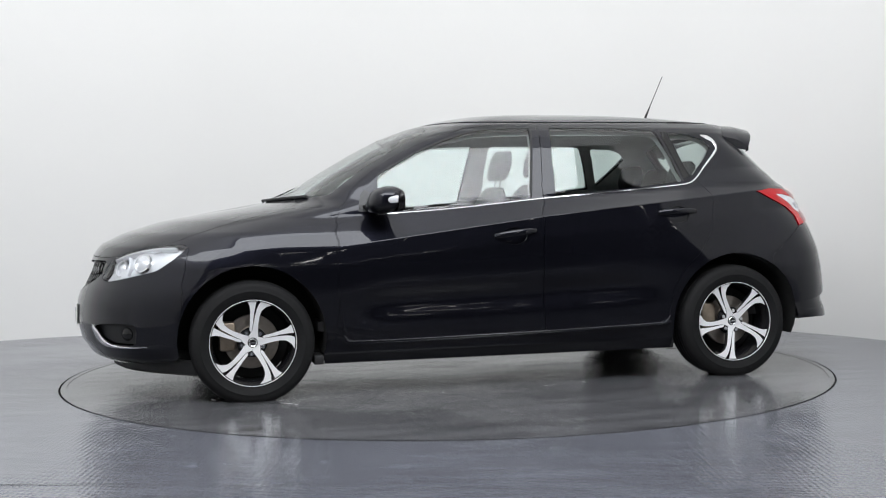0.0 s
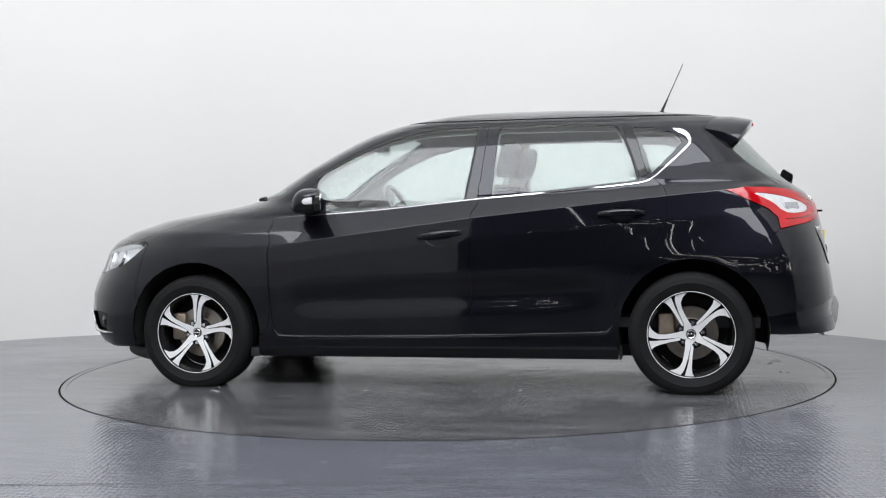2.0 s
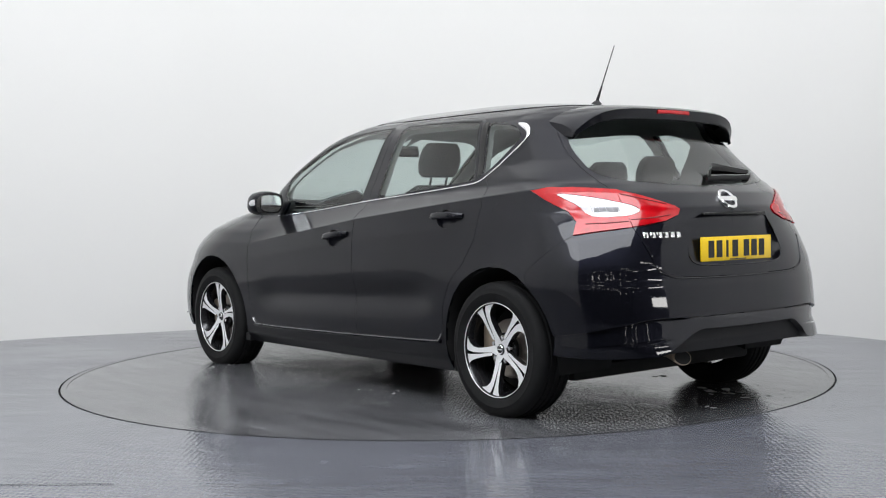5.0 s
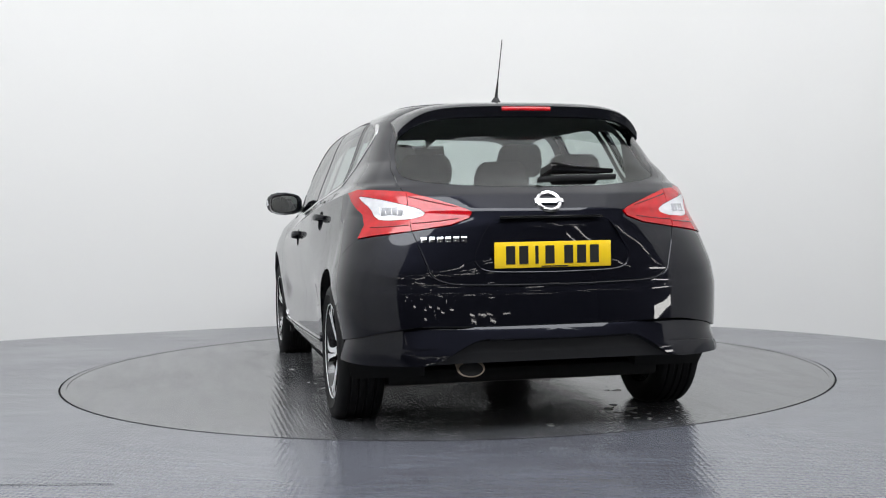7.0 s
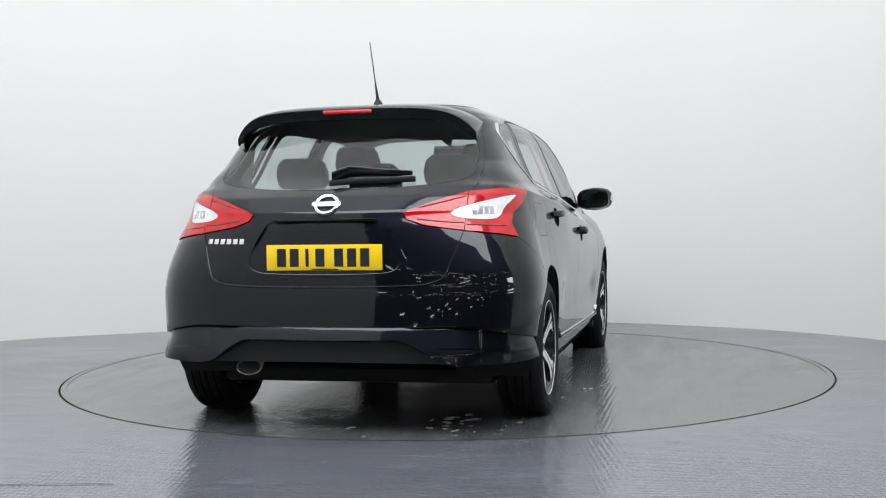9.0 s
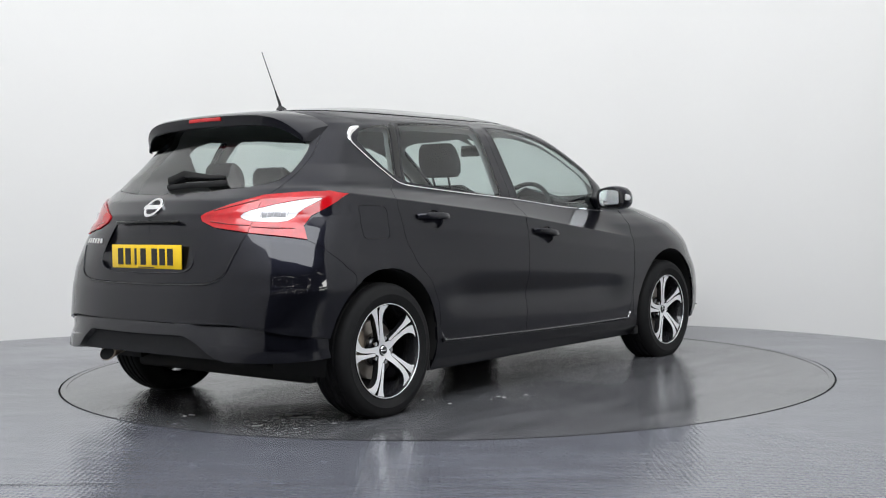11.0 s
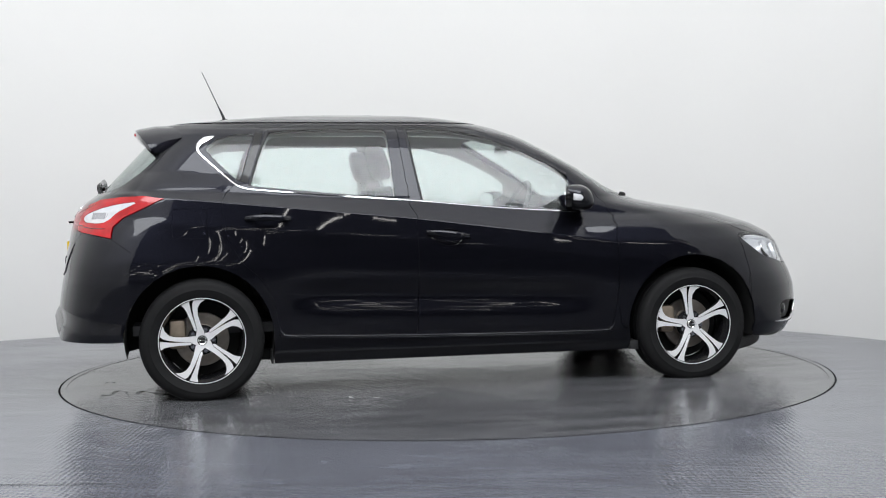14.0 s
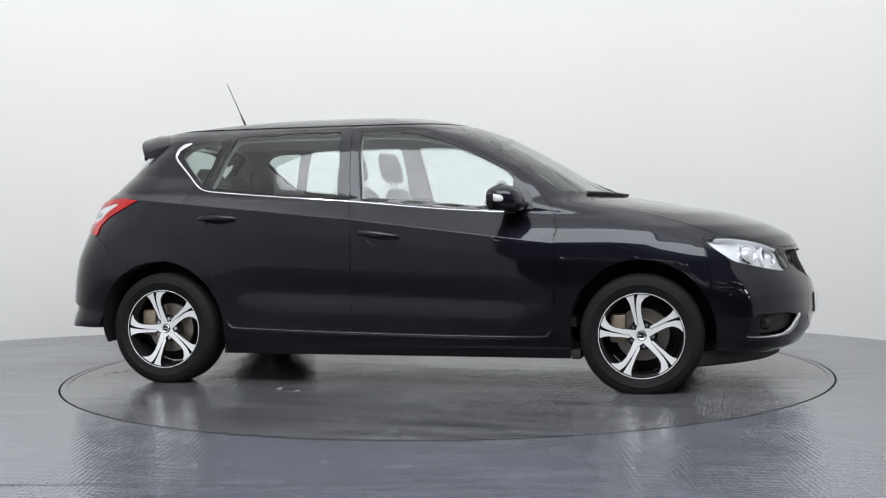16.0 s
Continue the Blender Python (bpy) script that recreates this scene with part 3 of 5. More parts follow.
# ---- the car ----
def quad_strip(rings, closed_ring=True, cap=True):
    """A bmesh lofted through rings of equal length."""
    bm = bmesh.new()
    rows = [[bm.verts.new(v) for v in r] for r in rings]
    n = len(rows[0])
    for a, b in zip(rows, rows[1:]):
        for i in range(n if closed_ring else n - 1):
            j = (i + 1) % n
            bm.faces.new((a[i], a[j], b[j], b[i]))
    if cap and closed_ring:
        bm.faces.new(rows[0][::-1])
        bm.faces.new(rows[-1])
    return bm


def revolve(profile, n=64, closed=False):
    """Turns a profile of (radius, y) round the y axis."""
    bm = bmesh.new()
    rows = []
    for i in range(n):
        a = 2 * math.pi * i / n
        rows.append([bm.verts.new((r * math.cos(a), y, r * math.sin(a))) for r, y in profile])
    m = len(profile)
    for i in range(n):
        a, b = rows[i], rows[(i + 1) % n]
        for k in range(m if closed else m - 1):
            l = (k + 1) % m
            bm.faces.new((a[k], a[l], b[l], b[k]))
    return bm


def box(cx, cy, cz, sx, sy, sz, bevel=0.0, seg=2, m=None):
    bm = bmesh.new()
    bmesh.ops.create_cube(bm, size=1)
    bmesh.ops.scale(bm, vec=(sx, sy, sz), verts=bm.verts)
    if bevel:
        bmesh.ops.bevel(bm, geom=bm.edges[:], offset=bevel, segments=seg, affect="EDGES", profile=0.5)
    if m:
        bmesh.ops.transform(bm, matrix=m, verts=bm.verts)
    bmesh.ops.translate(bm, vec=(cx, cy, cz), verts=bm.verts)
    return bm


def tube(path, r, n=10, r_end=None):
    """A round bar along a path."""
    path = [Vector(p) for p in path]
    rings = []
    for i, p in enumerate(path):
        t = (path[min(i + 1, len(path) - 1)] - path[max(i - 1, 0)]).normalized()
        a = t.orthogonal().normalized() if i == 0 else (a - t * a.dot(t)).normalized()
        b = t.cross(a)
        k = r if r_end is None else r + (r_end - r) * i / (len(path) - 1)
        rings.append([p + (a * math.cos(2 * math.pi * j / n) + b * math.sin(2 * math.pi * j / n)) * k for j in range(n)])
    return quad_strip(rings)


def loft_ellipses(rows, n=20, power=2.4):
    """Rows of (centre, axis a, axis b): a rounded solid through superellipses."""
    rings = []
    for c, a, b in rows:
        ring = []
        for i in range(n):
            t = 2 * math.pi * i / n
            ct, st = math.cos(t), math.sin(t)
            ring.append(Vector(c) + Vector(a) * math.copysign(abs(ct) ** (2 / power), ct) + Vector(b) * math.copysign(abs(st) ** (2 / power), st))
        rings.append(ring)
    return quad_strip(rings)


def skin_at(x, z, s):
    p, n = skin(u_of_x(x, z), z), skin_normal(u_of_x(x, z), z)
    return Vector((p.x, p.y * s, p.z)), Vector((n.x, n.y * s, n.z))


def skin_tail(y, z):
    u = u_of_y(abs(y), z, True)
    p, n = skin(u, z), skin_normal(u, z)
    s = -1 if y < 0 else 1
    return Vector((p.x, p.y * s, p.z)), Vector((n.x, n.y * s, n.z))


def ribbon(path, widths, s, proud=0.004, step=0.02):
    """A moulded strip that follows a line of (x, z) on the flank."""
    pts = plan_curve(path, 8)
    rings = []
    n = len(pts)
    for i, q in enumerate(pts):
        p, nrm = skin_at(q.x, q.y, s)
        a, _ = skin_at(pts[max(i - 1, 0)].x, pts[max(i - 1, 0)].y, s)
        b, _ = skin_at(pts[min(i + 1, n - 1)].x, pts[min(i + 1, n - 1)].y, s)
        t = (b - a).normalized()
        side = nrm.cross(t).normalized()
        w = float(np.interp(i / (n - 1), [k for k, _ in widths], [v for _, v in widths])) / 2
        rings.append([p + side * w - nrm * 0.006, p + side * w + nrm * proud * 0.5, p + side * w * 0.6 + nrm * proud, p - side * w * 0.6 + nrm * proud, p - side * w + nrm * proud * 0.5, p - side * w - nrm * 0.006])
    return quad_strip(rings)


SPOKE_MAIN = [(0.020, -36, 36), (0.040, -35, 36), (0.050, -16, 30), (0.062, -4, 23), (0.085, -1, 16), (0.110, 1, 13), (0.140, 2.5, 11.5), (0.170, 4, 13), (0.195, 6, 18), (0.208, 8, 23), (0.218, 9, 26)]
SPOKE_THIN = [(0.058, -14, -8), (0.066, -17, -5), (0.085, -13, -3), (0.110, -9.5, -1.5), (0.140, -8, -0.5), (0.170, -7, 1), (0.195, -7.5, 2), (0.208, -9, 2.6), (0.218, -10, 3.4)]


def spoke(rows, turn, depth):
    """A wheel spoke from rows of (radius, from angle, to angle): bright face, dark flanks. y is outwards."""
    bm = bmesh.new()
    face, back = [], []
    for r, a0, a1 in rows:
        dish = 0.030 * (1 - r / 0.22) ** 1.4 + 0.008
        ring, low = [], []
        for k in range(5):
            a = radians(90 + turn + (a0 + (a1 - a0) * k / 4))
            ring.append(bm.verts.new((r * math.cos(a), -dish, r * math.sin(a))))
            low.append(bm.verts.new((r * math.cos(a), -dish - depth, r * math.sin(a))))
        face.append(ring)
        back.append(low)
    for i in range(len(rows) - 1):
        for k in range(4):
            bm.faces.new((face[i][k], face[i][k + 1], face[i + 1][k + 1], face[i + 1][k])).material_index = 0
        for k, sgn in ((0, 1), (4, -1)):
            bm.faces.new((face[i][k], face[i + 1][k], back[i + 1][k], back[i][k])).material_index = 1
        bm.faces.new((back[i][0], back[i + 1][0], back[i + 1][4], back[i][4])).material_index = 1
    for i in (0, len(rows) - 1):
        for k in range(4):
            bm.faces.new((face[i][k], face[i][k + 1], back[i][k + 1], back[i][k])).material_index = 1
    return bm


def build_wheel(parent, m, turn, hub_z):
    """A wheel round its own y axis, outwards along +y, set at m under the car. Returns it."""
    wheel = new("wheel")
    wheel.parent = parent
    wheel.matrix_basis = m
    tread = []
    for y in np.linspace(-0.034, -0.172, 31):
        groove = any(abs(y + g) < 0.006 for g in (0.045, 0.082, 0.118, 0.155))
        edge = abs(y + 0.10) / 0.095
        tread.append((0.317 - 0.004 * edge ** 4 - (0.007 if groove else 0), y))
    tyre_profile = [(0.216, -0.012), (0.222, -0.004), (0.228, 0.000), (0.240, 0.006), (0.262, 0.010), (0.264, 0.0112), (0.266, 0.010), (0.280, 0.0085), (0.292, 0.005), (0.301, -0.001), (0.308, -0.009), (0.3125, -0.018), (0.3150, -0.027)] + tread + [(0.310, -0.186), (0.295, -0.20), (0.27, -0.208), (0.23, -0.20), (0.216, -0.188)]
    # the car's weight flattens the tyre where it stands, and its walls bulge there
    bm = revolve(tyre_profile, 128)
    for v in bm.verts:
        v.co.x, v.co.z = v.co.x * (1 + 0.10 * (v.co.xz.length - 0.222)), v.co.z * (1 + 0.10 * (v.co.xz.length - 0.222))
        low = min(1.0, max(0.0, (-v.co.z - 0.22) / 0.09)) * math.exp(-(v.co.x / 0.10) ** 2)
        v.co.y += 0.008 * low * (1 if v.co.y > -0.1 else -1) * min(1.0, abs(v.co.y + 0.1) / 0.09)
        v.co.z = max(v.co.z, -hub_z)
    part("tyre", bm, RUBBER, wheel, "black rubber tyre with grooved tread")
    rim = part("rim", revolve([(0.2235, -0.001), (0.2225, 0.0015), (0.218, 0.001), (0.2145, -0.004), (0.212, -0.014), (0.205, -0.03), (0.200, -0.06), (0.196, -0.14), (0.208, -0.19), (0.216, -0.195), (0.219, -0.18), (0.20, -0.10), (0.2235, -0.02)], 80, True), DARK_ALLOY, wheel, "dark lacquered alloy rim barrel")
    part("rim_edge", revolve([(0.2225, -0.001), (0.2218, 0.0030), (0.2198, 0.0034), (0.2180, 0.0005), (0.2172, -0.003)], 80), ALLOY, rim, "bright machined rim edge")
    for i in range(5):
        for rows, depth in ((SPOKE_MAIN, 0.034), (SPOKE_THIN, 0.030)):
            bm = spoke(rows, turn + i * 72, depth)
            sp = part("spoke", bm, ALLOY, rim, "machined silver spoke with dark flanks")
            sp.data.materials.append(DARK_ALLOY)
        a = radians(90 + turn + i * 72 + 38)
        bm = bmesh.new()
        bmesh.ops.create_cone(bm, cap_ends=True, segments=6, radius1=0.0105, radius2=0.0095, depth=0.03, matrix=pose(0.0575 * math.cos(a), -0.048, 0.0575 * math.sin(a), 90, 0, 0))
        part("wheel_nut", bm, CHROME, rim, "chrome wheel nut", smooth=False)
    part("hub", revolve([(0.0, -0.050), (0.072, -0.052), (0.078, -0.060), (0.075, -0.09), (0.0, -0.09)], 40), DARK_ALLOY, rim)
    cap = part("hub_cap", revolve([(0.0, -0.026), (0.020, -0.027), (0.024, -0.030), (0.027, -0.034), (0.029, -0.05)], 36), GLOSS_BLACK, rim, "black hub cap with a silver emblem")
    bm = revolve([(0.0165, -0.0262), (0.0195, -0.0245), (0.0225, -0.0275)], 36)
    part("emblem_ring", bm, CHROME, rim, "small silver ring emblem")
    part("emblem_bar", box(0, -0.0262, 0, 0.036, 0.003, 0.006, 0.001), CHROME, rim, "small silver bar emblem")
    part("brake_disc", revolve([(0.0, -0.072), (0.074, -0.074), (0.080, -0.094), (0.138, -0.095), (0.140, -0.097), (0.140, -0.117), (0.08, -0.118), (0.0, -0.118)], 48), DISC_STEEL, wheel, "worn steel brake disc")
    part("dust_shield", revolve([(0.0, -0.150), (0.19, -0.150), (0.195, -0.155), (0.19, -0.16), (0.0, -0.16)], 40), UNDER, wheel, "dark brake dust shield")
    bm = box(0, 0, 0, 0.085, 0.075, 0.15, 0.015)
    bmesh.ops.transform(bm, matrix=pose(0.125, -0.105, 0.03), verts=bm.verts)
    part("brake_caliper", bm, RUST_STEEL, wheel, "dull steel brake caliper")
    return wheel


def build_seat(car, x, y, name="front_seat", w=0.50):
    seat = new(name)
    seat.parent = car
    seat["label"] = "dark grey fabric car seat with headrest"
    part("cushion", loft_ellipses([((x - 0.22, y, 0.50), (0, w * 0.46, 0), (0, 0, 0.09)), ((x, y, 0.52), (0, w * 0.5, 0), (0, 0, 0.10)), ((x + 0.27, y, 0.55), (0, w * 0.48, 0), (0, 0, 0.085))], 20, 4), FABRIC, seat)
    rows = [(0.0, 0.5, 0.07), (0.25, 0.52, 0.075), (0.45, 0.47, 0.065), (0.56, 0.38, 0.05), (0.60, 0.26, 0.025)]
    part("backrest", loft_ellipses([((x - 0.22 - h * 0.36, y, 0.50 + h), (0, w * k, 0), (t, 0, 0.1 * t)) for h, k, t in rows], 20, 3.5), FABRIC, seat)
    hx, hz = x - 0.47, 1.23
    rows = [(-0.085, 0.10, 0.035), (-0.06, 0.125, 0.05), (0.0, 0.135, 0.055), (0.07, 0.12, 0.05), (0.10, 0.095, 0.035)]
    part("headrest", loft_ellipses([((hx - h * 0.25, y, hz + h), (0, k, 0), (t, 0, 0)) for h, k, t in rows], 20, 3), FABRIC, seat)
    for d in (-0.055, 0.055):
        part("headrest_post", tube([(hx + 0.05, y + d, 1.02), (hx, y + d, hz - 0.06)], 0.007, 8), CHROME, seat, "chrome headrest post")


def build_mirror(car, s):
    mir = new("door_mirror")
    mir.parent = car
    mir["label"] = "gloss black door mirror with clear indicator strip"
    rows = [(0.775, 0.025, 0.03), (0.795, 0.055, 0.055), (0.83, 0.075, 0.066), (0.88, 0.085, 0.072), (0.93, 0.083, 0.070), (0.97, 0.070, 0.058), (0.99, 0.045, 0.04), (0.998, 0.015, 0.015)]
    shell = loft_ellipses([((0.675 - 0.02 * (y - 0.8) / 0.2, s * y, 1.015 + 0.008 * (y - 0.8) / 0.2), (a, 0, 0), (-a * 0.25, 0, b)) for y, a, b in rows], 24, 2.6)
    for v in shell.verts:
        v.co.x = max(v.co.x, 0.604 - 0.30 * (abs(v.co.y) - 0.89))
    part("mirror_housing", shell, PAINT, mir, "gloss black mirror shell")
    glass = loft_ellipses([((0.600, s * 0.890, 1.017), (-0.30 * 0.084, s * 0.084, 0), (0, 0, 0.052)), ((0.595, s * 0.890, 1.017), (-0.30 * 0.082, s * 0.082, 0), (0, 0, 0.050))], 24, 3.2)
    part("mirror_pane", glass, MIRROR, mir, "mirror glass")
    back = loft_ellipses([((0.635, s * 0.890, 1.017), (-0.0285, s * 0.095, 0), (0, 0, 0.063)), ((0.598, s * 0.890, 1.017), (-0.0273, s * 0.091, 0), (0, 0, 0.059))], 24, 3.0)
    part("mirror_frame", back, GLOSS_BLACK, mir)
    strip = loft_ellipses([((0.735, s * 0.925, 1.010), (0, 0.006, 0), (0, 0, 0.004)), ((0.722, s * 0.955, 1.013), (0, 0.010, 0), (0, 0, 0.009)), ((0.695, s * 0.981, 1.016), (0, 0.010, 0), (0, 0, 0.014)), ((0.65, s * 0.994, 1.020), (0, 0.008, 0), (0, 0, 0.018)), ((0.612, s * 0.994, 1.024), (0, 0.006, 0), (0, 0, 0.018))], 12, 2.2)
    part("indicator", strip, WHITE_LENS, mir, "clear indicator lens")
    foot = loft_ellipses([((0.745, s * 0.70, 0.995), (0.055, 0, 0), (0, 0, 0.028)), ((0.72, s * 0.755, 0.985), (0.045, 0, 0), (0, 0, 0.018)), ((0.70, s * 0.80, 0.985), (0.045, 0, 0), (0, 0, 0.02))], 16, 2.4)
    part("mirror_foot", foot, SATIN_BLACK, mir)


def build_handle(car, x, z, s, tilt):
    h = []
    for k in np.linspace(-1, 1, 13):
        p, n = skin_at(x - k * 0.118, z - k * tilt * -0.118, s)
        lift = 0.036 * (1 - abs(k) ** 3.2) + 0.002
        up = Vector((0, 0, 1)) - n * n.z
        h.append((p + n * lift, up * (0.011 + 0.006 * (1 - k * k)), n * 0.009))
    part("door_handle", loft_ellipses(h, 12, 2.4), PAINT, car, "gloss black bar door handle")


def build_car():
    car = new("hatchback_car")
    tagged(car, "glossy black five-door hatchback standing on the turntable", "car")
    places, normals, panels = cut_skin()

    def add(name, key, mat, sides=(1, -1), label="", **kw):
        return panel_mesh(name, panels[key], places, normals, sides, mat, car, label, **kw)

    def cup(cx, cz):
        return lambda p: 0.040 * max(0.0, 1 - ((p.x - cx) / 0.074) ** 2 - ((p.z - cz) / 0.048) ** 2) ** 0.7

    def recess(p):
        k = min(1.0, max(0.0, (0.345 - abs(p.y) - 0.15 * max(0, p.z - 0.76)) / 0.05))
        k *= min(1.0, max(0.0, (p.z - 0.694) / 0.03)) * min(1.0, max(0.0, (0.936 - p.z) / 0.10))
        return 0.022 * k * k * (3 - 2 * k)

    def flare(p):
        """The skirt swings outwards towards its lower edge."""
        low = 0.42 if abs(p.y) < 0.34 else max(0.318, 0.42 - 0.64 * (abs(p.y) - 0.34))
        t = min(1.0, max(0.0, (p.z - low) / 0.09))
        return 0.014 - 0.040 * (1 - t)

    shell = add("body_shell", "body_shell", PAINT, gap=0.0004, label="glossy black painted body shell")
    add("roof", "roof", PAINT, gap=0.0002, deep=0.004)
    add("bonnet", "bonnet", PAINT)
    add("front_bumper", "front_bumper", PAINT)
    add("rear_bumper", "rear_bumper", PAINT)
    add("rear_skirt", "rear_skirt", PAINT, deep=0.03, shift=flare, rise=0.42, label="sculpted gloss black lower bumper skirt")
    add("diffuser", "diffuser", MATT_BLACK, offset=-0.012, label="matt black plastic diffuser")
    gate = add("tailgate", "tailgate", PAINT)
    panel_mesh("plate_recess", panels["plate_recess"], places, normals, (1, -1), PAINT, gate, shift=recess, gap=0.0)
    rear_pane = panel_mesh("rear_window", panels["rear_glass"], places, normals, (1, -1), REAR_GLASS, gate, "tinted rear window glass", gap=0.001, deep=0.004)
    add("windscreen", "windscreen", GLASS, gap=0.001, deep=0.004, label="clear windscreen glass")
    grille = add("grille", "grille", GLOSS_BLACK, offset=-0.03, deep=0.02, label="black honeycomb grille")
    for s in (1, -1):
        side = "left" if s > 0 else "right"
        wing = add("front_wing", "front_wing", PAINT, (s,))
        for key, cx, cz in (("front", -0.045, 0.818), ("rear", -1.005, 0.918)):
            door = add("door", "door_" + key, PAINT, (s,), label="glossy black %s passenger door" % key if key == "rear" else "glossy black front door")
            panel_mesh("window", panels["window_" + key], places, normals, (s,), GLASS, door, "tinted side window glass", gap=0.001, deep=0.004)
            panel_mesh("handle_cup", panels["cup_" + key], places, normals, (s,), PAINT, door, shift=cup(cx, cz), gap=0.0, deep=0.003)
        quarter = panel_mesh("quarter_window", panels["window_quarter"], places, normals, (s,), GLASS, shell, "dark quarter window", gap=0.001, deep=0.004)
        if s < 0:
            panel_mesh("fuel_flap", panels["fuel_flap"], places, normals, (s,), PAINT, shell)
        else:
            panel_mesh("quarter_panel", panels["fuel_flap"], places, normals, (s,), PAINT, shell, gap=-0.0002)
        lamp = panel_mesh("tail_lamp", panels["tail_red"], places, normals, (s,), RED_LENS, car, "red and clear tail lamp", offset=0.006, deep=0.03)
        panel_mesh("inner_lens", panels["tail_red_inner"], places, normals, (s,), RED_LENS, lamp, "red lens on the tailgate", offset=0.006, deep=0.03)
        panel_mesh("clear_lens", panels["tail_clear"], places, normals, (s,), WHITE_LENS, lamp, "clear ribbed lens", offset=0.005, gap=0.0005, deep=0.01)
        p, n = skin_tail(s * 0.655, 0.958)
        part("bulb_chamber", bar_at(Matrix.Translation(p + n * 0.0045) @ n.to_track_quat("Y", "Z").to_matrix().to_4x4(), 0.105, 0.004, 0.036), LENS_GREY, lamp, "grey bulb chamber behind the clear lens")
        for y in (0.612, 0.634, 0.656, 0.678, 0.70):
            rib = []
            for z in (0.943, 0.953, 0.963, 0.973):
                p, n = skin_tail(s * y, z)
                rib.append(p + n * 0.0065)
            part("lens_rib", tube(rib, 0.0016, 6), REFLECTOR, lamp, "silver lens rib")
        for line in ([(0.40, 0.925), (0.50, 0.912), (0.585, 0.906)], [(0.60, 0.899), (0.68, 0.893), (0.745, 0.890)], [(0.40, 0.972), (0.50, 0.997), (0.585, 1.020)]):
            ridge = []
            for q in plan_curve(line, 5):
                p, n = skin_tail(s * q.x, q.y)
                ridge.append(p + n * 0.0055)
            part("lens_ridge", tube(ridge, 0.0030, 6), DEEP_RED, lamp, "darker red ridge inside the lens")
        # head lamp: clear cover, silver bowl behind, projector and bulb shroud
        head = panel_mesh("headlight", panels["headlight"], places, normals, (s,), CLEAR, car, "clear headlight with silver reflector", gap=0.001, deep=0.01)
        panel_mesh("reflector", panels["headlight"], places, normals, (s,), REFLECTOR, head, "silver reflector bowl", offset=-0.03, gap=0.0, deep=0.0, shift=lambda p: 0.018 * math.sin(p.x * 34) * math.sin(p.z * 40))
        p, n = skin_at(1.90, 0.725, s)
        for (x, z, r) in ((1.90, 0.722, 0.040), (2.01, 0.69, 0.034)):
            p, n = skin_at(x, z, s)
            bm = revolve([(0.0, 0.012), (r * 0.6, 0.008), (r * 0.9, 0.0), (r, -0.004), (r * 1.06, -0.03)], 28)
            bmesh.ops.transform(bm, matrix=Matrix.Translation(p - n * 0.026) @ n.to_track_quat("Y", "Z").to_matrix().to_4x4(), verts=bm.verts)
            part("projector", bm, REFLECTOR, head, "round projector lens")
        bez = [skin_at(x, z, s) for x, z in ((1.72, 0.790), (1.80, 0.790), (1.88, 0.778), (1.96, 0.757), (2.025, 0.727))]
        part("bezel", loft_ellipses([(p - n * 0.016, n * 0.012, Vector((0, 0, 0.008))) for p, n in bez], 8, 3), REFLECTOR, head, "silver headlight bezel")
        bez = [skin_at(x, z, s) for x, z in ((1.955, 0.745), (1.952, 0.72), (1.955, 0.69), (1.965, 0.655))]
        part("bezel", loft_ellipses([(p - n * 0.018, n * 0.014, Vector((0.007, 0, 0))) for p, n in bez], 8, 3), REFLECTOR, head, "silver headlight bezel")
        for x, z, r in ((1.90, 0.722, 0.046), (2.01, 0.69, 0.040)):
            p, n = skin_at(x, z, s)
            bm = revolve([(r * 0.98, -0.01), (r, 0.004), (r * 1.12, 0.004), (r * 1.2, -0.012)], 28)
            bmesh.ops.transform(bm, matrix=Matrix.Translation(p - n * 0.022) @ n.to_track_quat("Y", "Z").to_matrix().to_4x4(), verts=bm.verts)
            part("lamp_ring", bm, CHROME, head, "chrome lamp ring")
        fog = panel_mesh("fog_recess", panels["fog_recess"], places, normals, (s,), MATT_BLACK, car, "matt black fog lamp recess", offset=-0.025, gap=0.0, deep=-0.025)
        p, n = skin_at(1.985, 0.355, s)
        bm = revolve([(0.0, 0.004), (0.022, 0.002), (0.030, -0.004), (0.034, -0.004), (0.035, -0.02)], 28)
        bmesh.ops.transform(bm, matrix=Matrix.Translation(p - n * 0.016) @ n.to_track_quat("Y", "Z").to_matrix().to_4x4(), verts=bm.verts)
        part("fog_lamp", bm, GLOSS_BLACK, fog, "round fog lamp")
        part("fog_trim", ribbon([(1.872, 0.297), (1.96, 0.292), (2.04, 0.294), (2.09, 0.313), (2.125, 0.355), (2.145, 0.392)], [(0, 0.006), (0.35, 0.012), (0.6, 0.034), (0.8, 0.050), (1, 0.022)], s, 0.008), CHROME, fog, "chrome fog lamp trim")
        part("belt_moulding", ribbon([(0.69, 0.9435), (0.279, 0.969), (-0.24, 1.0175), (-0.70, 1.053), (-1.03, 1.081), (-1.12, 1.094), (-1.17, 1.119), (-1.25, 1.192), (-1.33, 1.268), (-1.352, 1.300), (-1.345, 1.332), (-1.315, 1.357), (-1.265, 1.374)], [(0, 0.006), (0.1, 0.008), (0.55, 0.009), (0.75, 0.012), (0.86, 0.025), (0.93, 0.030), (1, 0.010)], s), CHROME, car, "chrome window line moulding")
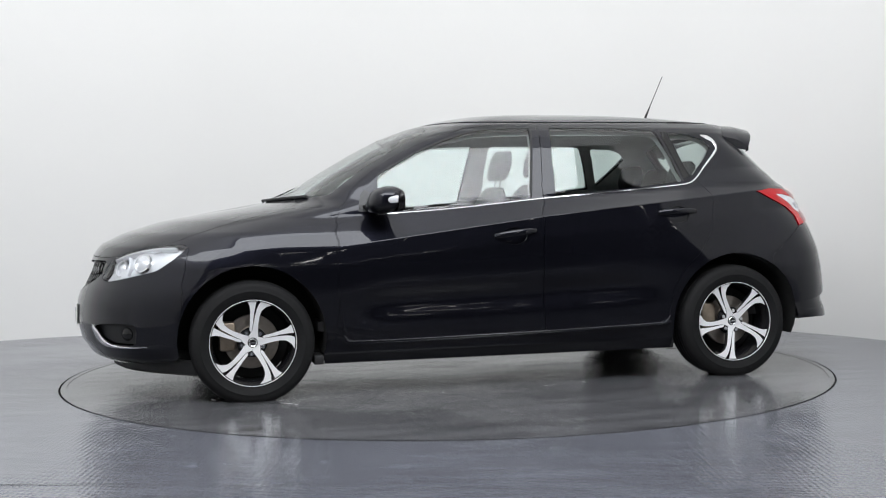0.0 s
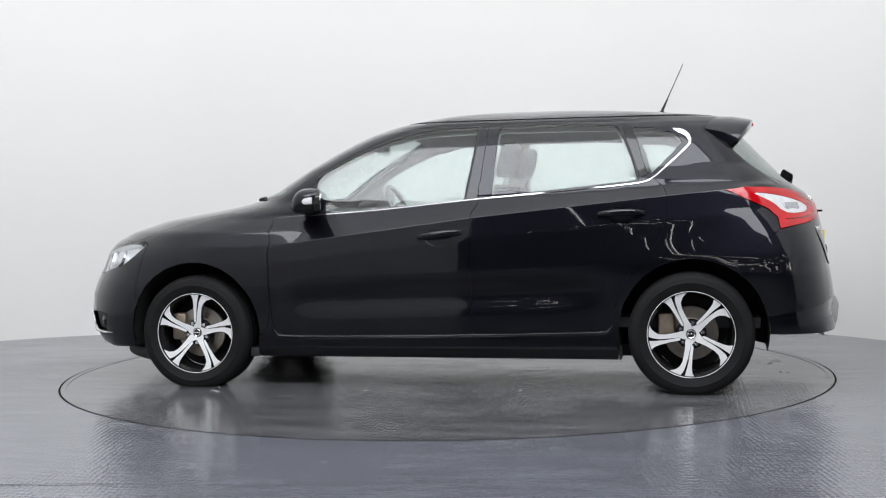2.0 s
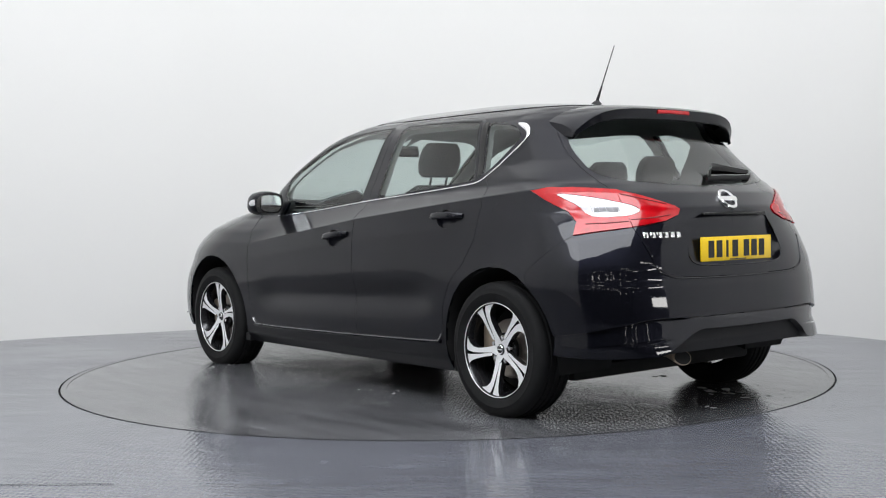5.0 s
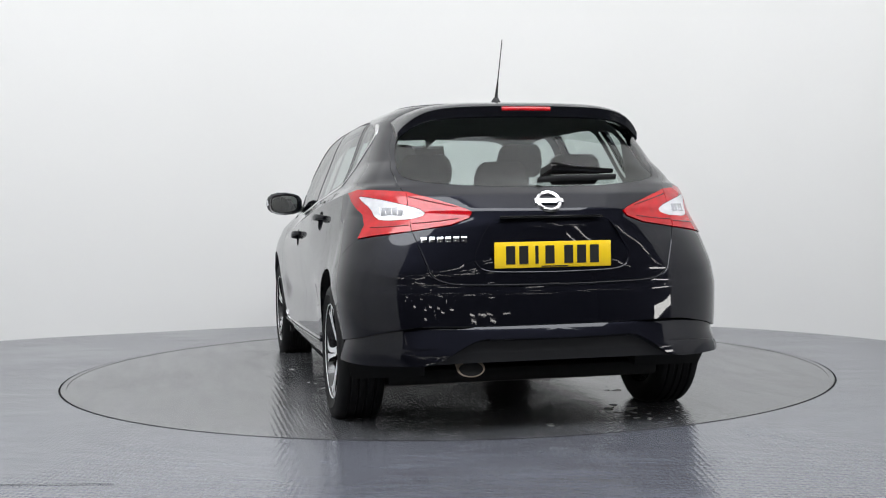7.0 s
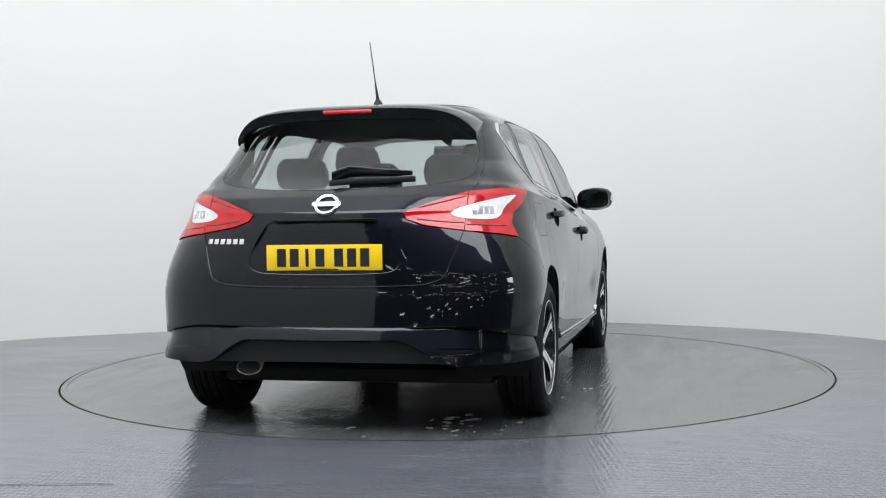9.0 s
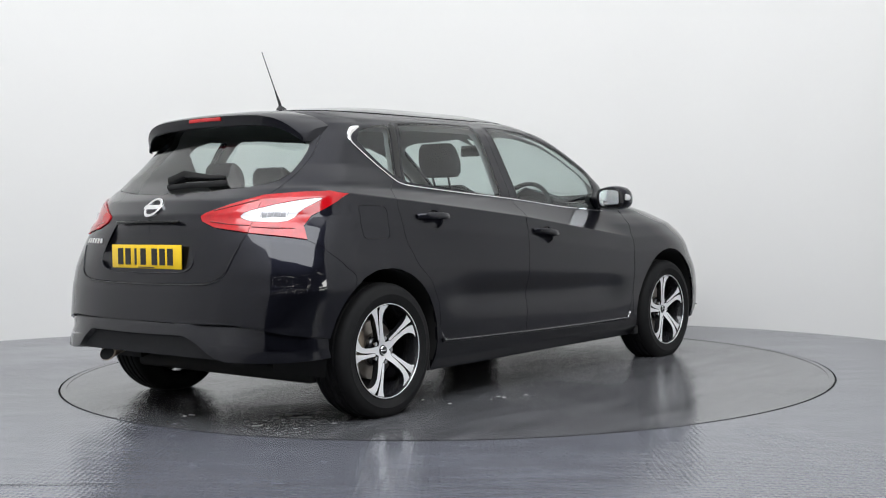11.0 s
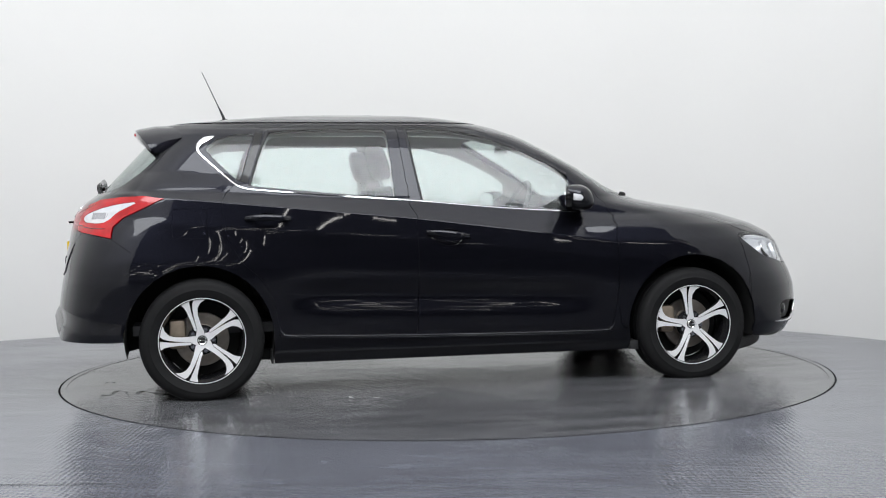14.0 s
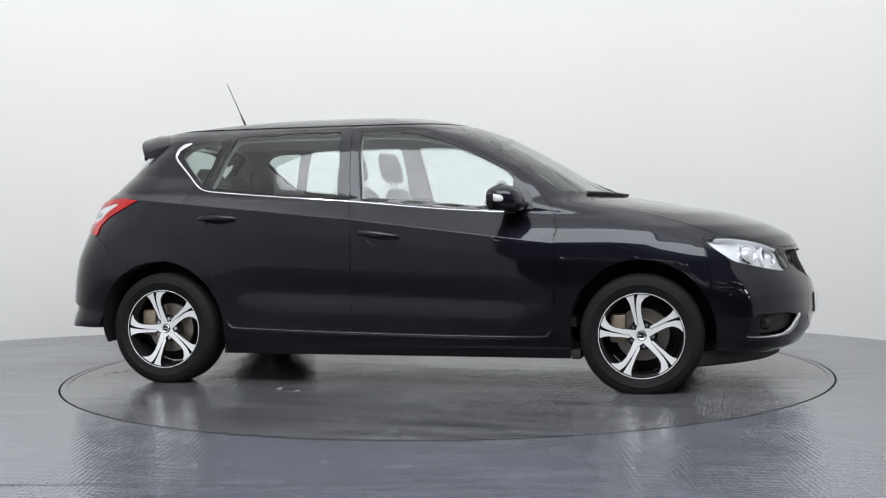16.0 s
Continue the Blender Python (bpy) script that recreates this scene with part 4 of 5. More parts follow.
        part("sill_moulding", ribbon([(0.875, 0.281), (0.80, 0.276), (0.3, 0.281), (-0.3, 0.292), (-0.87, 0.307), (-0.95, 0.325)], [(0, 0.006), (0.1, 0.012), (0.9, 0.012), (1, 0.006)], s, 0.014), PAINT, car, "black sill moulding")
        # highlight on the doors' lower lip, put in as a thin chrome strip
        part("sill_highlight", ribbon([(0.885, 0.325), (0.862, 0.301), (0.80, 0.290), (0.3, 0.293), (-0.3, 0.304), (-0.86, 0.319), (-0.93, 0.331), (-0.955, 0.36)], [(0, 0.003), (0.1, 0.005), (0.9, 0.005), (1, 0.003)], s, 0.008), CHROME, car, "thin chrome strip standing in for the highlight along the sill")
        part("window_seal", ribbon([(0.662, 1.155), (0.58, 1.204), (0.49, 1.250), (0.40, 1.294), (0.31, 1.332), (0.21, 1.367), (0.12, 1.391), (0.03, 1.405), (-0.06, 1.412), (-0.232, 1.416)], [(0, 0.012), (1, 0.014)], s, 0.002), MATT_BLACK, car, "black rubber window seal")
        part("window_seal", ribbon([(-0.345, 1.417), (-0.6, 1.417), (-0.80, 1.412), (-0.978, 1.402)], [(0, 0.014), (1, 0.014)], s, 0.002), MATT_BLACK, car, "black rubber window seal")
        part("window_seal", ribbon([(-0.985, 1.398), (-1.045, 1.25), (-1.09, 1.107)], [(0, 0.012), (1, 0.012)], s, 0.002), MATT_BLACK, car, "black rubber window seal")
        part("window_seal", ribbon([(-0.234, 1.412), (-0.21, 1.25), (-0.175, 1.025)], [(0, 0.012), (1, 0.012)], s, 0.002), MATT_BLACK, car, "black rubber window seal")
        part("pillar_cover", ribbon([(-1.028, 1.392), (-1.075, 1.25), (-1.118, 1.125)], [(0, 0.040), (1, 0.034)], s, 0.002), GLOSS_BLACK, car, "gloss black pillar cover between the windows")
        build_mirror(car, s)
        part("mirror_sail", ribbon([(0.70, 1.05), (0.715, 1.03), (0.72, 0.985), (0.72, 0.962)], [(0, 0.09), (0.5, 0.11), (1, 0.12)], s, 0.003), SATIN_BLACK, car, "satin black mirror sail panel")
        build_handle(car, -0.052, 0.832, s, 0.11)
        build_handle(car, -1.003, 0.932, s, 0.02)
        # wheel houses, with a turned-in lip
        for x, r in ((1.35, 0.378), (-1.36, 0.380)):
            bm = bmesh.new()
            a0 = []
            for i in range(29):
                a = radians(-14 + 208 * i / 28)
                px, pz = x + r * 1.0 * math.cos(a), 0.317 + r * math.sin(a)
                pz = max(pz, 0.18)
                y = skin(u_of_x(px, max(pz, 0.19)), max(pz, 0.19)).y
                a0.append([bm.verts.new((px, s * (y - 0.004), pz)), bm.verts.new((px, s * (y - 0.05), pz)), bm.verts.new((x + (px - x) * 1.02, s * 0.50, pz * 1.01)), bm.verts.new((x, s * 0.50, 0.32))])
            for a, b in zip(a0, a0[1:]):
                for k in range(3):
                    bm.faces.new((a[k], a[k + 1], b[k + 1], b[k]))
            part("wheel_house", bm, UNDER, car, "dark wheel arch liner")
    # honeycomb grille: two families of slanting bars
    for k in range(-13, 14):
        for lean in (-0.55, 0.55):
            pts = []
            for z in np.linspace(0.565, 0.712, 6):
                y = k * 0.05 + lean * (z - 0.64)
                if abs(y) < 0.31 + 0.5 * (z - 0.565):
                    q = skin(u_of_y(abs(y), z, False), z)
                    pts.append((q.x - 0.022, y, z))
            if len(pts) > 2:
                part("grille_bar", tube(pts, 0.0042, 6), GLOSS_BLACK, grille, "gloss black grille bar")
    q = skin(0.0, 0.66)
    bm = revolve([(0.050, -0.008), (0.056, 0.004), (0.066, 0.004), (0.072, -0.008)], 40)
    bmesh.ops.transform(bm, matrix=Matrix.Translation((q.x - 0.045, 0, 0.655)) @ Vector((1, 0, 0.1)).to_track_quat("Y", "Z").to_matrix().to_4x4(), verts=bm.verts)
    part("emblem_ring", bm, CHROME, grille, "chrome ring emblem")
    part("emblem_bar", box(q.x - 0.043, 0, 0.655, 0.01, 0.16, 0.026, 0.003), CHROME, grille, "chrome bar emblem")
    plate = part("front_plate", box(2.240, 0, 0.43, 0.008, 0.52, 0.111, 0.003), PLATE_WHITE, car, "white number plate with dark bars")
    for k in range(7):
        part("plate_bar", box(2.2455, (k - 3) * 0.064 + (0.02 if k > 3 else -0.01), 0.43, 0.003, 0.042, 0.075), INK, plate, smooth=False)
    part("chin_spoiler", loft_ellipses([((2.02 - 0.42 * abs(k) ** 2.4, 0.80 * k, 0.175), (0.045, 0, 0), (0, 0, 0.040)) for k in np.linspace(-1, 1, 21)], 10, 3), MATT_BLACK, car, "matt black chin spoiler")
    # spoiler: from the roof out to a thick drooping lip
    rings = []
    for k in np.linspace(-1, 1, 41):
        a = abs(k)
        y = 0.578 * math.copysign(a ** 0.92, k)
        drop = 0.020 * a * a + 0.095 * a ** 7
        root_x, root_z = -1.49 + 0.06 * a ** 4, 1.4595 - 0.015 * a * a - 0.072 * a ** 6
        tip_x, tip_z = -1.70 + 0.04 * a * a + 0.06 * a ** 8, 1.437 - drop
        thick = 0.052 - 0.014 * a ** 4
        rings.append([(root_x, y, root_z), (root_x * 0.5 + tip_x * 0.5, y, (root_z + tip_z) / 2 + 0.0075), (tip_x + 0.012, y, tip_z + 0.002), (tip_x, y, tip_z - 0.006),
                      (tip_x + 0.012, y, tip_z - thick), (tip_x + 0.022, y, tip_z - thick - 0.005), (tip_x * 0.5 - 0.5 * 1.60, y, tip_z - thick + 0.004), (-1.585 + 0.08 * a ** 6, y, root_z - 0.07)])
    spoiler = part("spoiler", quad_strip(rings), PAINT, gate, "gloss black roof spoiler")
    stop = [((-1.699 + 0.04 * (y / 0.578) ** 2, y, 1.4185 - 0.020 * (y / 0.578) ** 2), (0.006, 0, 0), (0.001, 0, 0.0095)) for y in np.linspace(-0.115, 0.115, 9)]
    part("stop_lamp", loft_ellipses(stop, 10, 3), RED_LENS, gate, "red high-level stop lamp")
    # tailgate details
    plate_x = -2.064
    plate = part("rear_plate", box(plate_x, 0, 0.768, 0.008, 0.52, 0.111, 0.003), PLATE_YELLOW, car, "yellow number plate with dark bars")
    for k in range(7):
        y = 0.19 - k * 0.058 - (0.026 if k > 3 else 0)
        part("plate_bar", box(plate_x - 0.0045, y, 0.768, 0.003, 0.040 if k != 2 else 0.014, 0.077), INK, plate, smooth=False)
    part("maker_line", box(plate_x - 0.0045, -0.005, 0.7185, 0.003, 0.12, 0.005), INK, plate, smooth=False)
    p, n = skin_tail(0.0, 0.992)
    m = Matrix.Translation(p + n * 0.004) @ n.to_track_quat("Y", "Z").to_matrix().to_4x4()
    bm = revolve([(0.040, -0.006), (0.042, 0.005), (0.052, 0.007), (0.056, 0.004), (0.058, -0.006)], 48)
    bmesh.ops.transform(bm, matrix=m, verts=bm.verts)
    part("emblem_ring", bm, CHROME, gate, "chrome ring emblem")
    part("emblem_bar", bar_at(m, 0.130, 0.014, 0.026), CHROME, gate, "chrome bar emblem")
    for k in range(6):
        p, n = skin_tail(0.548 - k * 0.033, 0.838)
        m = Matrix.Translation(p + n * 0.001) @ n.to_track_quat("Y", "Z").to_matrix().to_4x4()
        part("model_badge", bar_at(m, 0.024, 0.004, 0.024), CHROME, gate, "small chrome badge bar")
    # rounded lips under the tailgate and along the plate recess
    for name, line, r in (("bumper_lip", [(y, z - 0.005) for _, y, z in HATCH_EDGE[:6]], 0.0045), ("recess_lip", [(0.1, 0.695), (0.2, 0.697), (0.28, 0.702), (0.325, 0.718), (0.343, 0.745)], 0.0035)):
        line = [(-y, z) for y, z in line[::-1]] + [(0.0, line[0][1] - 0.001)] + line
        pts = []
        for q in plan_curve(line, 4):
            p, n = skin_tail(q.x, q.y)
            pts.append(p + n * 0.0005)
        part(name, tube(pts, r, 8), PAINT, car if name == "bumper_lip" else gate, "thin rounded gloss black edge")
    # rear wiper
    wip = [skin_tail(y, z) for y, z in ((0.005, 1.085), (-0.06, 1.118), (-0.15, 1.112), (-0.25, 1.105), (-0.345, 1.103))]
    size = [(0.016, 0.022), (0.018, 0.021), (0.014, 0.016), (0.010, 0.012), (0.007, 0.007)]
    arm = part("rear_wiper", loft_ellipses([(p + n * 0.03, n * a, Vector((0, 0, b))) for (p, n), (a, b) in zip(wip, size)], 14, 2.6), GLOSS_BLACK, gate, "gloss black rear wiper")
    blade = [skin_tail(y, z) for y, z in ((0.02, 1.078), (-0.1, 1.086), (-0.22, 1.087), (-0.36, 1.092))]
    part("wiper_blade", loft_ellipses([(p + n * 0.012, n * 0.010, Vector((0, 0, 0.008))) for p, n in blade], 8, 3), MATT_BLACK, arm, "rubber wiper blade")
    part("handle_strip", box(-2.051, 0, 0.928, 0.02, 0.46, 0.012, 0.004), GLOSS_BLACK, gate, "gloss black strip above the plate")
    part("antenna", tube([(-1.19, 0, 1.492), (-1.203, 0, 1.53), (-1.23, 0, 1.588)], 0.011, 10, 0.004), MATT_BLACK, car, "black roof antenna foot")
    part("antenna_rod", tube([(-1.228, 0, 1.585), (-1.319, 0, 1.785)], 0.0030, 8, 0.0022), MATT_BLACK, car, "thin black antenna rod")
    part("antenna_base", loft_ellipses([((-1.185, 0, 1.488), (0.045, 0, 0), (0, 0.026, 0)), ((-1.19, 0, 1.504), (0.03, 0, 0), (0, 0.018, 0)), ((-1.195, 0, 1.515), (0.014, 0, 0), (0, 0.012, 0))], 16, 2), MATT_BLACK, car)
    # underneath
    part("underbody", box(0.06, 0, 0.205, 3.42, 1.30, 0.07, 0.02), UNDER, car, "dark coated underbody")
    part("sill_bottom", box(0.0, 0.67, 0.205, 1.9, 0.22, 0.05, 0.015), UNDER, car)
    part("sill_bottom", box(0.0, -0.67, 0.205, 1.9, 0.22, 0.05, 0.015), UNDER, car)
    part("silencer", loft_ellipses([((-1.80, -0.45 + 0.9 * i / 6, 0.345), (0.10, 0, 0), (0, 0, 0.055)) for i in range(7)], 18, 2.6), RUST_STEEL, car, "dull steel exhaust silencer")
    pipe = tube([(-1.80, 0.38, 0.33), (-1.93, 0.37, 0.325), (-1.97, 0.366, 0.316)], 0.034, 20)
    exhaust = part("tailpipe", pipe, RUST_STEEL, car, "down-turned steel tailpipe")
    tip = [((-1.93, 0.368, 0.330), (0, 0.040, 0), (0.012, 0, 0.034)), ((-1.985, 0.365, 0.312), (0, 0.056, 0), (0.014, 0, 0.036)), ((-2.035, 0.362, 0.292), (0, 0.062, 0), (0.016, 0, 0.036)), ((-2.038, 0.362, 0.291), (0, 0.058, 0), (0.014, 0, 0.033))]
    part("tip", loft_ellipses(tip, 24, 2), RUST_STEEL, exhaust, "oval steel exhaust tip")
    # the tip is solid: a black plug stands in for its shaded hollow
    part("bore_plug", loft_ellipses([((-2.02, 0.362, 0.299), (0, 0.052, 0), (0.012, 0, 0.028)), ((-2.041, 0.362, 0.289), (0, 0.052, 0), (0.012, 0, 0.028))], 24, 2), UNDER, exhaust, "black plug for the dark hollow of the tip")
    for x in (1.35, -1.35):
        part("axle", tube([(x, -0.70, 0.30), (x, 0, 0.27), (x, 0.70, 0.30)], 0.035, 12), UNDER, car)
    for s in (1, -1):
        part("mud_flap", box(-0.99, s * 0.76, 0.205, 0.012, 0.10, 0.07, 0.003), MATT_BLACK, car)
        part("mud_flap", box(1.01, s * 0.76, 0.195, 0.05, 0.14, 0.05, 0.006), MATT_BLACK, car)
    # inside
    lin = panel_mesh("headlining", [t for t in panels["roof"]], places, normals, (1, -1), LINING, car, "pale grey headlining", offset=-0.035, gap=0.0, deep=0.0)
    inner = [t for k in ("door_front", "door_rear", "body_shell", "front_wing") for t in panels[k] if all(0.50 < places[i].z < 1.47 and -1.62 < places[i].x < 0.95 for i in t)]
    upper = [t for t in inner if sum(places[i].z for i in t) / 3 > 1.06]
    inner = [t for t in inner if sum(places[i].z for i in t) / 3 <= 1.06]
    panel_mesh("pillar_trim", upper, places, normals, (1, -1), LINING, car, "pale grey pillar trim", offset=-0.045, gap=0.0, deep=0.0)
    panel_mesh("interior_trim", inner, places, normals, (1, -1), TRIM, car, "dark grey interior trim", offset=-0.045, gap=0.0, deep=0.0)
    part("cabin_floor", box(-0.35, 0, 0.36, 2.7, 1.50, 0.05), TRIM, car)
    dash = [(0.60, 0.90), (0.66, 0.965), (0.80, 0.985), (0.98, 0.985), (1.02, 0.94), (1.0, 0.60), (0.70, 0.60), (0.62, 0.75)]
    part("dashboard", quad_strip([[(x - 0.07 * (abs(k) ** 3), 0.70 * k, z) for x, z in dash] for k in np.linspace(-1, 1, 15)]), TRIM, car, "dark grey dashboard")
    part("binnacle", loft_ellipses([((0.70, -0.36, 0.96), (0, 0.17, 0), (0, 0, 0.065)), ((0.58, -0.36, 0.985), (0, 0.16, 0), (0, 0, 0.06))], 20, 3), TRIM, car, "instrument binnacle")
    wm = pose(0.46, -0.36, 0.945, 0, 0, 0) @ Vector((-1, 0, 0.42)).to_track_quat("Y", "Z").to_matrix().to_4x4()
    bm = revolve([(0.185 + 0.014 * math.cos(a), 0.014 * math.sin(a)) for a in np.linspace(0, 2 * math.pi, 13)[:-1]], 48, True)
    bmesh.ops.transform(bm, matrix=wm, verts=bm.verts)
    wheel_rim = part("steering_wheel", bm, TRIM, car, "dark leather steering wheel")
    part("wheel_boss", bar_at(wm, 0.16, 0.05, 0.13), TRIM, wheel_rim)
    part("wheel_spoke", bar_at(wm, 0.36, 0.02, 0.045), TRIM, wheel_rim)
    for y in (0.37, -0.37):
        build_seat(car, 0.12, y)
    bench = new("rear_bench")
    bench.parent = car
    bench["label"] = "dark fabric rear bench with headrests"
    part("bench_cushion", box(-0.78, 0, 0.52, 0.52, 1.28, 0.20, 0.06, 3), FABRIC, bench)
    part("bench_back", loft_ellipses([((-1.02 - h * 0.4, 0, 0.52 + h), (0.08, 0, 0), (0, w, 0)) for h, w in ((0, 0.64), (0.3, 0.64), (0.5, 0.63), (0.555, 0.60))], 28, 6), FABRIC, bench)
    for y in (0.38, 0.0, -0.38):
        rows = [(-0.075, 0.11, 0.035), (-0.05, 0.13, 0.048), (0.0, 0.135, 0.052), (0.05, 0.12, 0.045), (0.075, 0.09, 0.03)]
        hz = 1.155 if y else 1.12
        part("rear_headrest", loft_ellipses([((-1.26 - h * 0.2, y, hz + h), (0, k, 0), (t, 0, 0)) for h, k, t in rows], 20, 3), FABRIC, bench)
    part("interior_mirror", loft_ellipses([((0.475, y, 1.335), (0.014, 0, 0), (0.004, 0, 0.036)) for y in (-0.115, -0.09, 0.09, 0.115)], 14, 3), GLOSS_BLACK, car, "black rear-view mirror")
    part("mirror_stalk", tube([(0.53, 0, 1.375), (0.485, 0, 1.345)], 0.01, 8), GLOSS_BLACK, car)
    for u0, u1, sgn in ((0.02, 0.13, 1), (0.01, 0.12, -1)):
        pts = []
        for k in range(7):
            u, z = u0 + (u1 - u0) * k / 6, 1.026 + 0.014 * k / 6
            p, n = skin(u, z), skin_normal(u, z)
            pts.append((p.x + n.x * 0.008, sgn * (p.y + n.y * 0.008), p.z + n.z * 0.008))
        part("front_wiper", tube(pts, 0.008, 8), MATT_BLACK, car, "black windscreen wiper")
    for x in (1.35, -1.35):
        for s in (1, -1):
            hub_z = 0.300 if x > 0 else 0.309
            m = pose(x, s * 0.862, hub_z, 0, 0, 0 if s > 0 else 180)
            build_wheel(car, m, WHEEL_TURN[(x > 0, s > 0)], hub_z)
    return car


def bar_at(m, sx, sy, sz):
    """A small bevelled bar in the frame m."""
    bm = box(0, 0, 0, sx, sy, sz, min(sx, sy, sz) * 0.2)
    bmesh.ops.transform(bm, matrix=m, verts=bm.verts)
    return bm


# how far each wheel stands turned, front or rear and left or right
WHEEL_TURN = {(True, True): 3.0, (False, True): -30.0, (False, False): -20.0, (True, False): -12.5}

# ---- the place ----
curved_wall()


def build_floor():
    n = 160
    ring = [(math.cos(2 * math.pi * i / n), math.sin(2 * math.pi * i / n)) for i in range(n)]
    verts = [((R_TABLE + 0.011) * c, (R_TABLE + 0.011) * s, 0.0) for c, s in ring] + [(32 * c, 32 * s, 0.0) for c, s in ring] + [((R_TABLE + 0.011) * c, (R_TABLE + 0.011) * s, -0.05) for c, s in ring]
    faces = [(i, (i + 1) % n, n + (i + 1) % n, n + i) for i in range(n)] + [(2 * n + i, 2 * n + (i + 1) % n, (i + 1) % n, i) for i in range(n)]
    f = mesh_object("floor", verts, [q[::-1] for q in faces], FLOOR)
    return tagged(f, "grey painted studio floor with scuffs", "floor", kind="structure")


build_floor()
pit = disc("turntable_gap", R_TABLE - 0.03, R_TABLE + 0.03, -0.03, SEAM)
tagged(pit, "dark gap round the turntable", "floor gap", kind="structure")
n_t = 160
rim_pts = [(R_TABLE * math.cos(2 * math.pi * i / n_t), R_TABLE * math.sin(2 * math.pi * i / n_t)) for i in range(n_t)]
table = new("turntable")
tagged(table, "round grey steel turntable flush with the floor", "turntable")
mesh_object("table_top", [(x, y, 0.0) for x, y in rim_pts] + [(x, y, -0.05) for x, y in rim_pts], [tuple(range(n_t))] + [(i + n_t, (i + 1) % n_t + n_t, (i + 1) % n_t, i) for i in range(n_t)], TABLE_TOP, table)["label"] = "worn grey chequer-plate table top"

edge = disc("edge_ring", R_TABLE - 0.03, R_TABLE - 0.001, 0.0015, TABLE_TOP)
edge.parent = table
edge["label"] = "grey steel edge ring"


def paint_chips():
    """Pale chipped spots in the table's paint."""
    chips = random.Random(5)
    for cx, cy, reach, size, count in ((-1.85, -0.42, 0.10, 0.034, 9), (-1.73, -0.46, 0.06, 0.05, 5), (-1.93, -0.70, 0.08, 0.022, 4), (-1.99, -0.03, 0.03, 0.03, 2), (1.72, -0.30, 0.05, 0.024, 3), (-1.14, -0.65, 0.09, 0.028, 6), (-0.75, -0.95, 0.12, 0.022, 5), (1.10, 0.98, 0.12, 0.024, 5), (1.45, 0.75, 0.10, 0.03, 4), (-0.2, 0.95, 0.25, 0.02, 5)):
        for _ in range(count):
            x, y, r, turn = chips.gauss(cx, reach), chips.gauss(cy, reach * 0.6), size * chips.uniform(0.35, 1.0), chips.uniform(0, 6.28)
            outline = []
            for k in range(11):
                a, q = 6.283 * k / 11, r * chips.uniform(0.45, 1.1)
                u, v = q * math.cos(a), 0.55 * q * math.sin(a)
                outline.append((x + u * math.cos(turn) - v * math.sin(turn), y + u * math.sin(turn) + v * math.cos(turn)))
            top, low = [(px, py, 0.0012) for px, py in outline], [(px, py, -0.001) for px, py in outline]
            mesh_object("paint_chip", top + low, [tuple(range(11))] + [(i + 11, (i + 1) % 11 + 11, (i + 1) % 11, i) for i in range(11)], CHIP, table)["label"] = "pale chipped spot of floor paint"


paint_chips()


def floor_seam(x0, y0, x1, y1, w=0.006):
    """A thin dark joint in the floor paint."""
    d = Vector((x1 - x0, y1 - y0, 0)).normalized()
    o = Vector((-d.y, d.x, 0)) * w / 2
    a, b = Vector((x0, y0, 0.0025)), Vector((x1, y1, 0.0025))
    s = mesh_object("floor_seam", [a - o, b - o, b + o, a + o], [(0, 1, 2, 3)], SEAM)
    tagged(s, "thin dark joint in the floor", "floor joint", kind="structure")


floor_seam(-3.4, -2.91, -1.2, -2.94)


def ceiling_and_hall():
    c = mesh_object("ceiling", [(-6, -5.9, 6.0), (4.6, -5.9, 6.0), (4.6, 3.6, 6.0), (-6, 3.6, 6.0), (-6, -5.9, 6.1), (4.6, -5.9, 6.1), (4.6, 3.6, 6.1), (-6, 3.6, 6.1)],
                    [(0, 3, 2, 1), (4, 5, 6, 7), (0, 1, 5, 4), (1, 2, 6, 5), (2, 3, 7, 6), (3, 0, 4, 7)], CEILING)
    tagged(c, "plain white studio ceiling", "ceiling", kind="structure")
    for name, x0, x1, y0, y1, z0, z1 in (("wall_hall_back", -14, 14, -20.2, -20, 0, 7), ("wall_hall_left", -14.2, -14, -20, 8, 0, 7), ("wall_hall_right", 14, 14.2, -20, 8, 0, 7), ("wall_hall_far", -14, 14, 8, 8.2, 0, 7), ("hall_roof", -14.2, 14.2, -20.2, 8.2, 7, 7.2)):
        w = part(name, box((x0 + x1) / 2, (y0 + y1) / 2, (z0 + z1) / 2, x1 - x0, y1 - y0, z1 - z0), HALL, smooth=False)
        tagged(w, "dark cladding of the unlit hall", "wall", kind="structure")


ceiling_and_hall()


def strip_light(x, y, z, length, turn=0.0, pitch=0.0):
    lamp = new("strip_light")
    lamp.matrix_world = pose(x, y, z, pitch, 0, turn)
    tagged(lamp, "white fluorescent strip light hung in the hall", "light", "hall lights")
    for dx in (-length * 0.4, length * 0.4):
        part("hanger", tube([(dx, 0, 0.04), (dx, 0, 7.0 - z)], 0.006, 6), SATIN_BLACK, lamp, "thin hanging rod")
    body = part("fitting", box(0, 0, 0.03, length, 0.12, 0.04, 0.008), SATIN_BLACK, lamp)
    part("tube", tube([(-length / 2 + 0.04, 0, 0), (length / 2 - 0.04, 0, 0)], 0.015, 10), TUBE, lamp, "glowing tube")
    return lamp


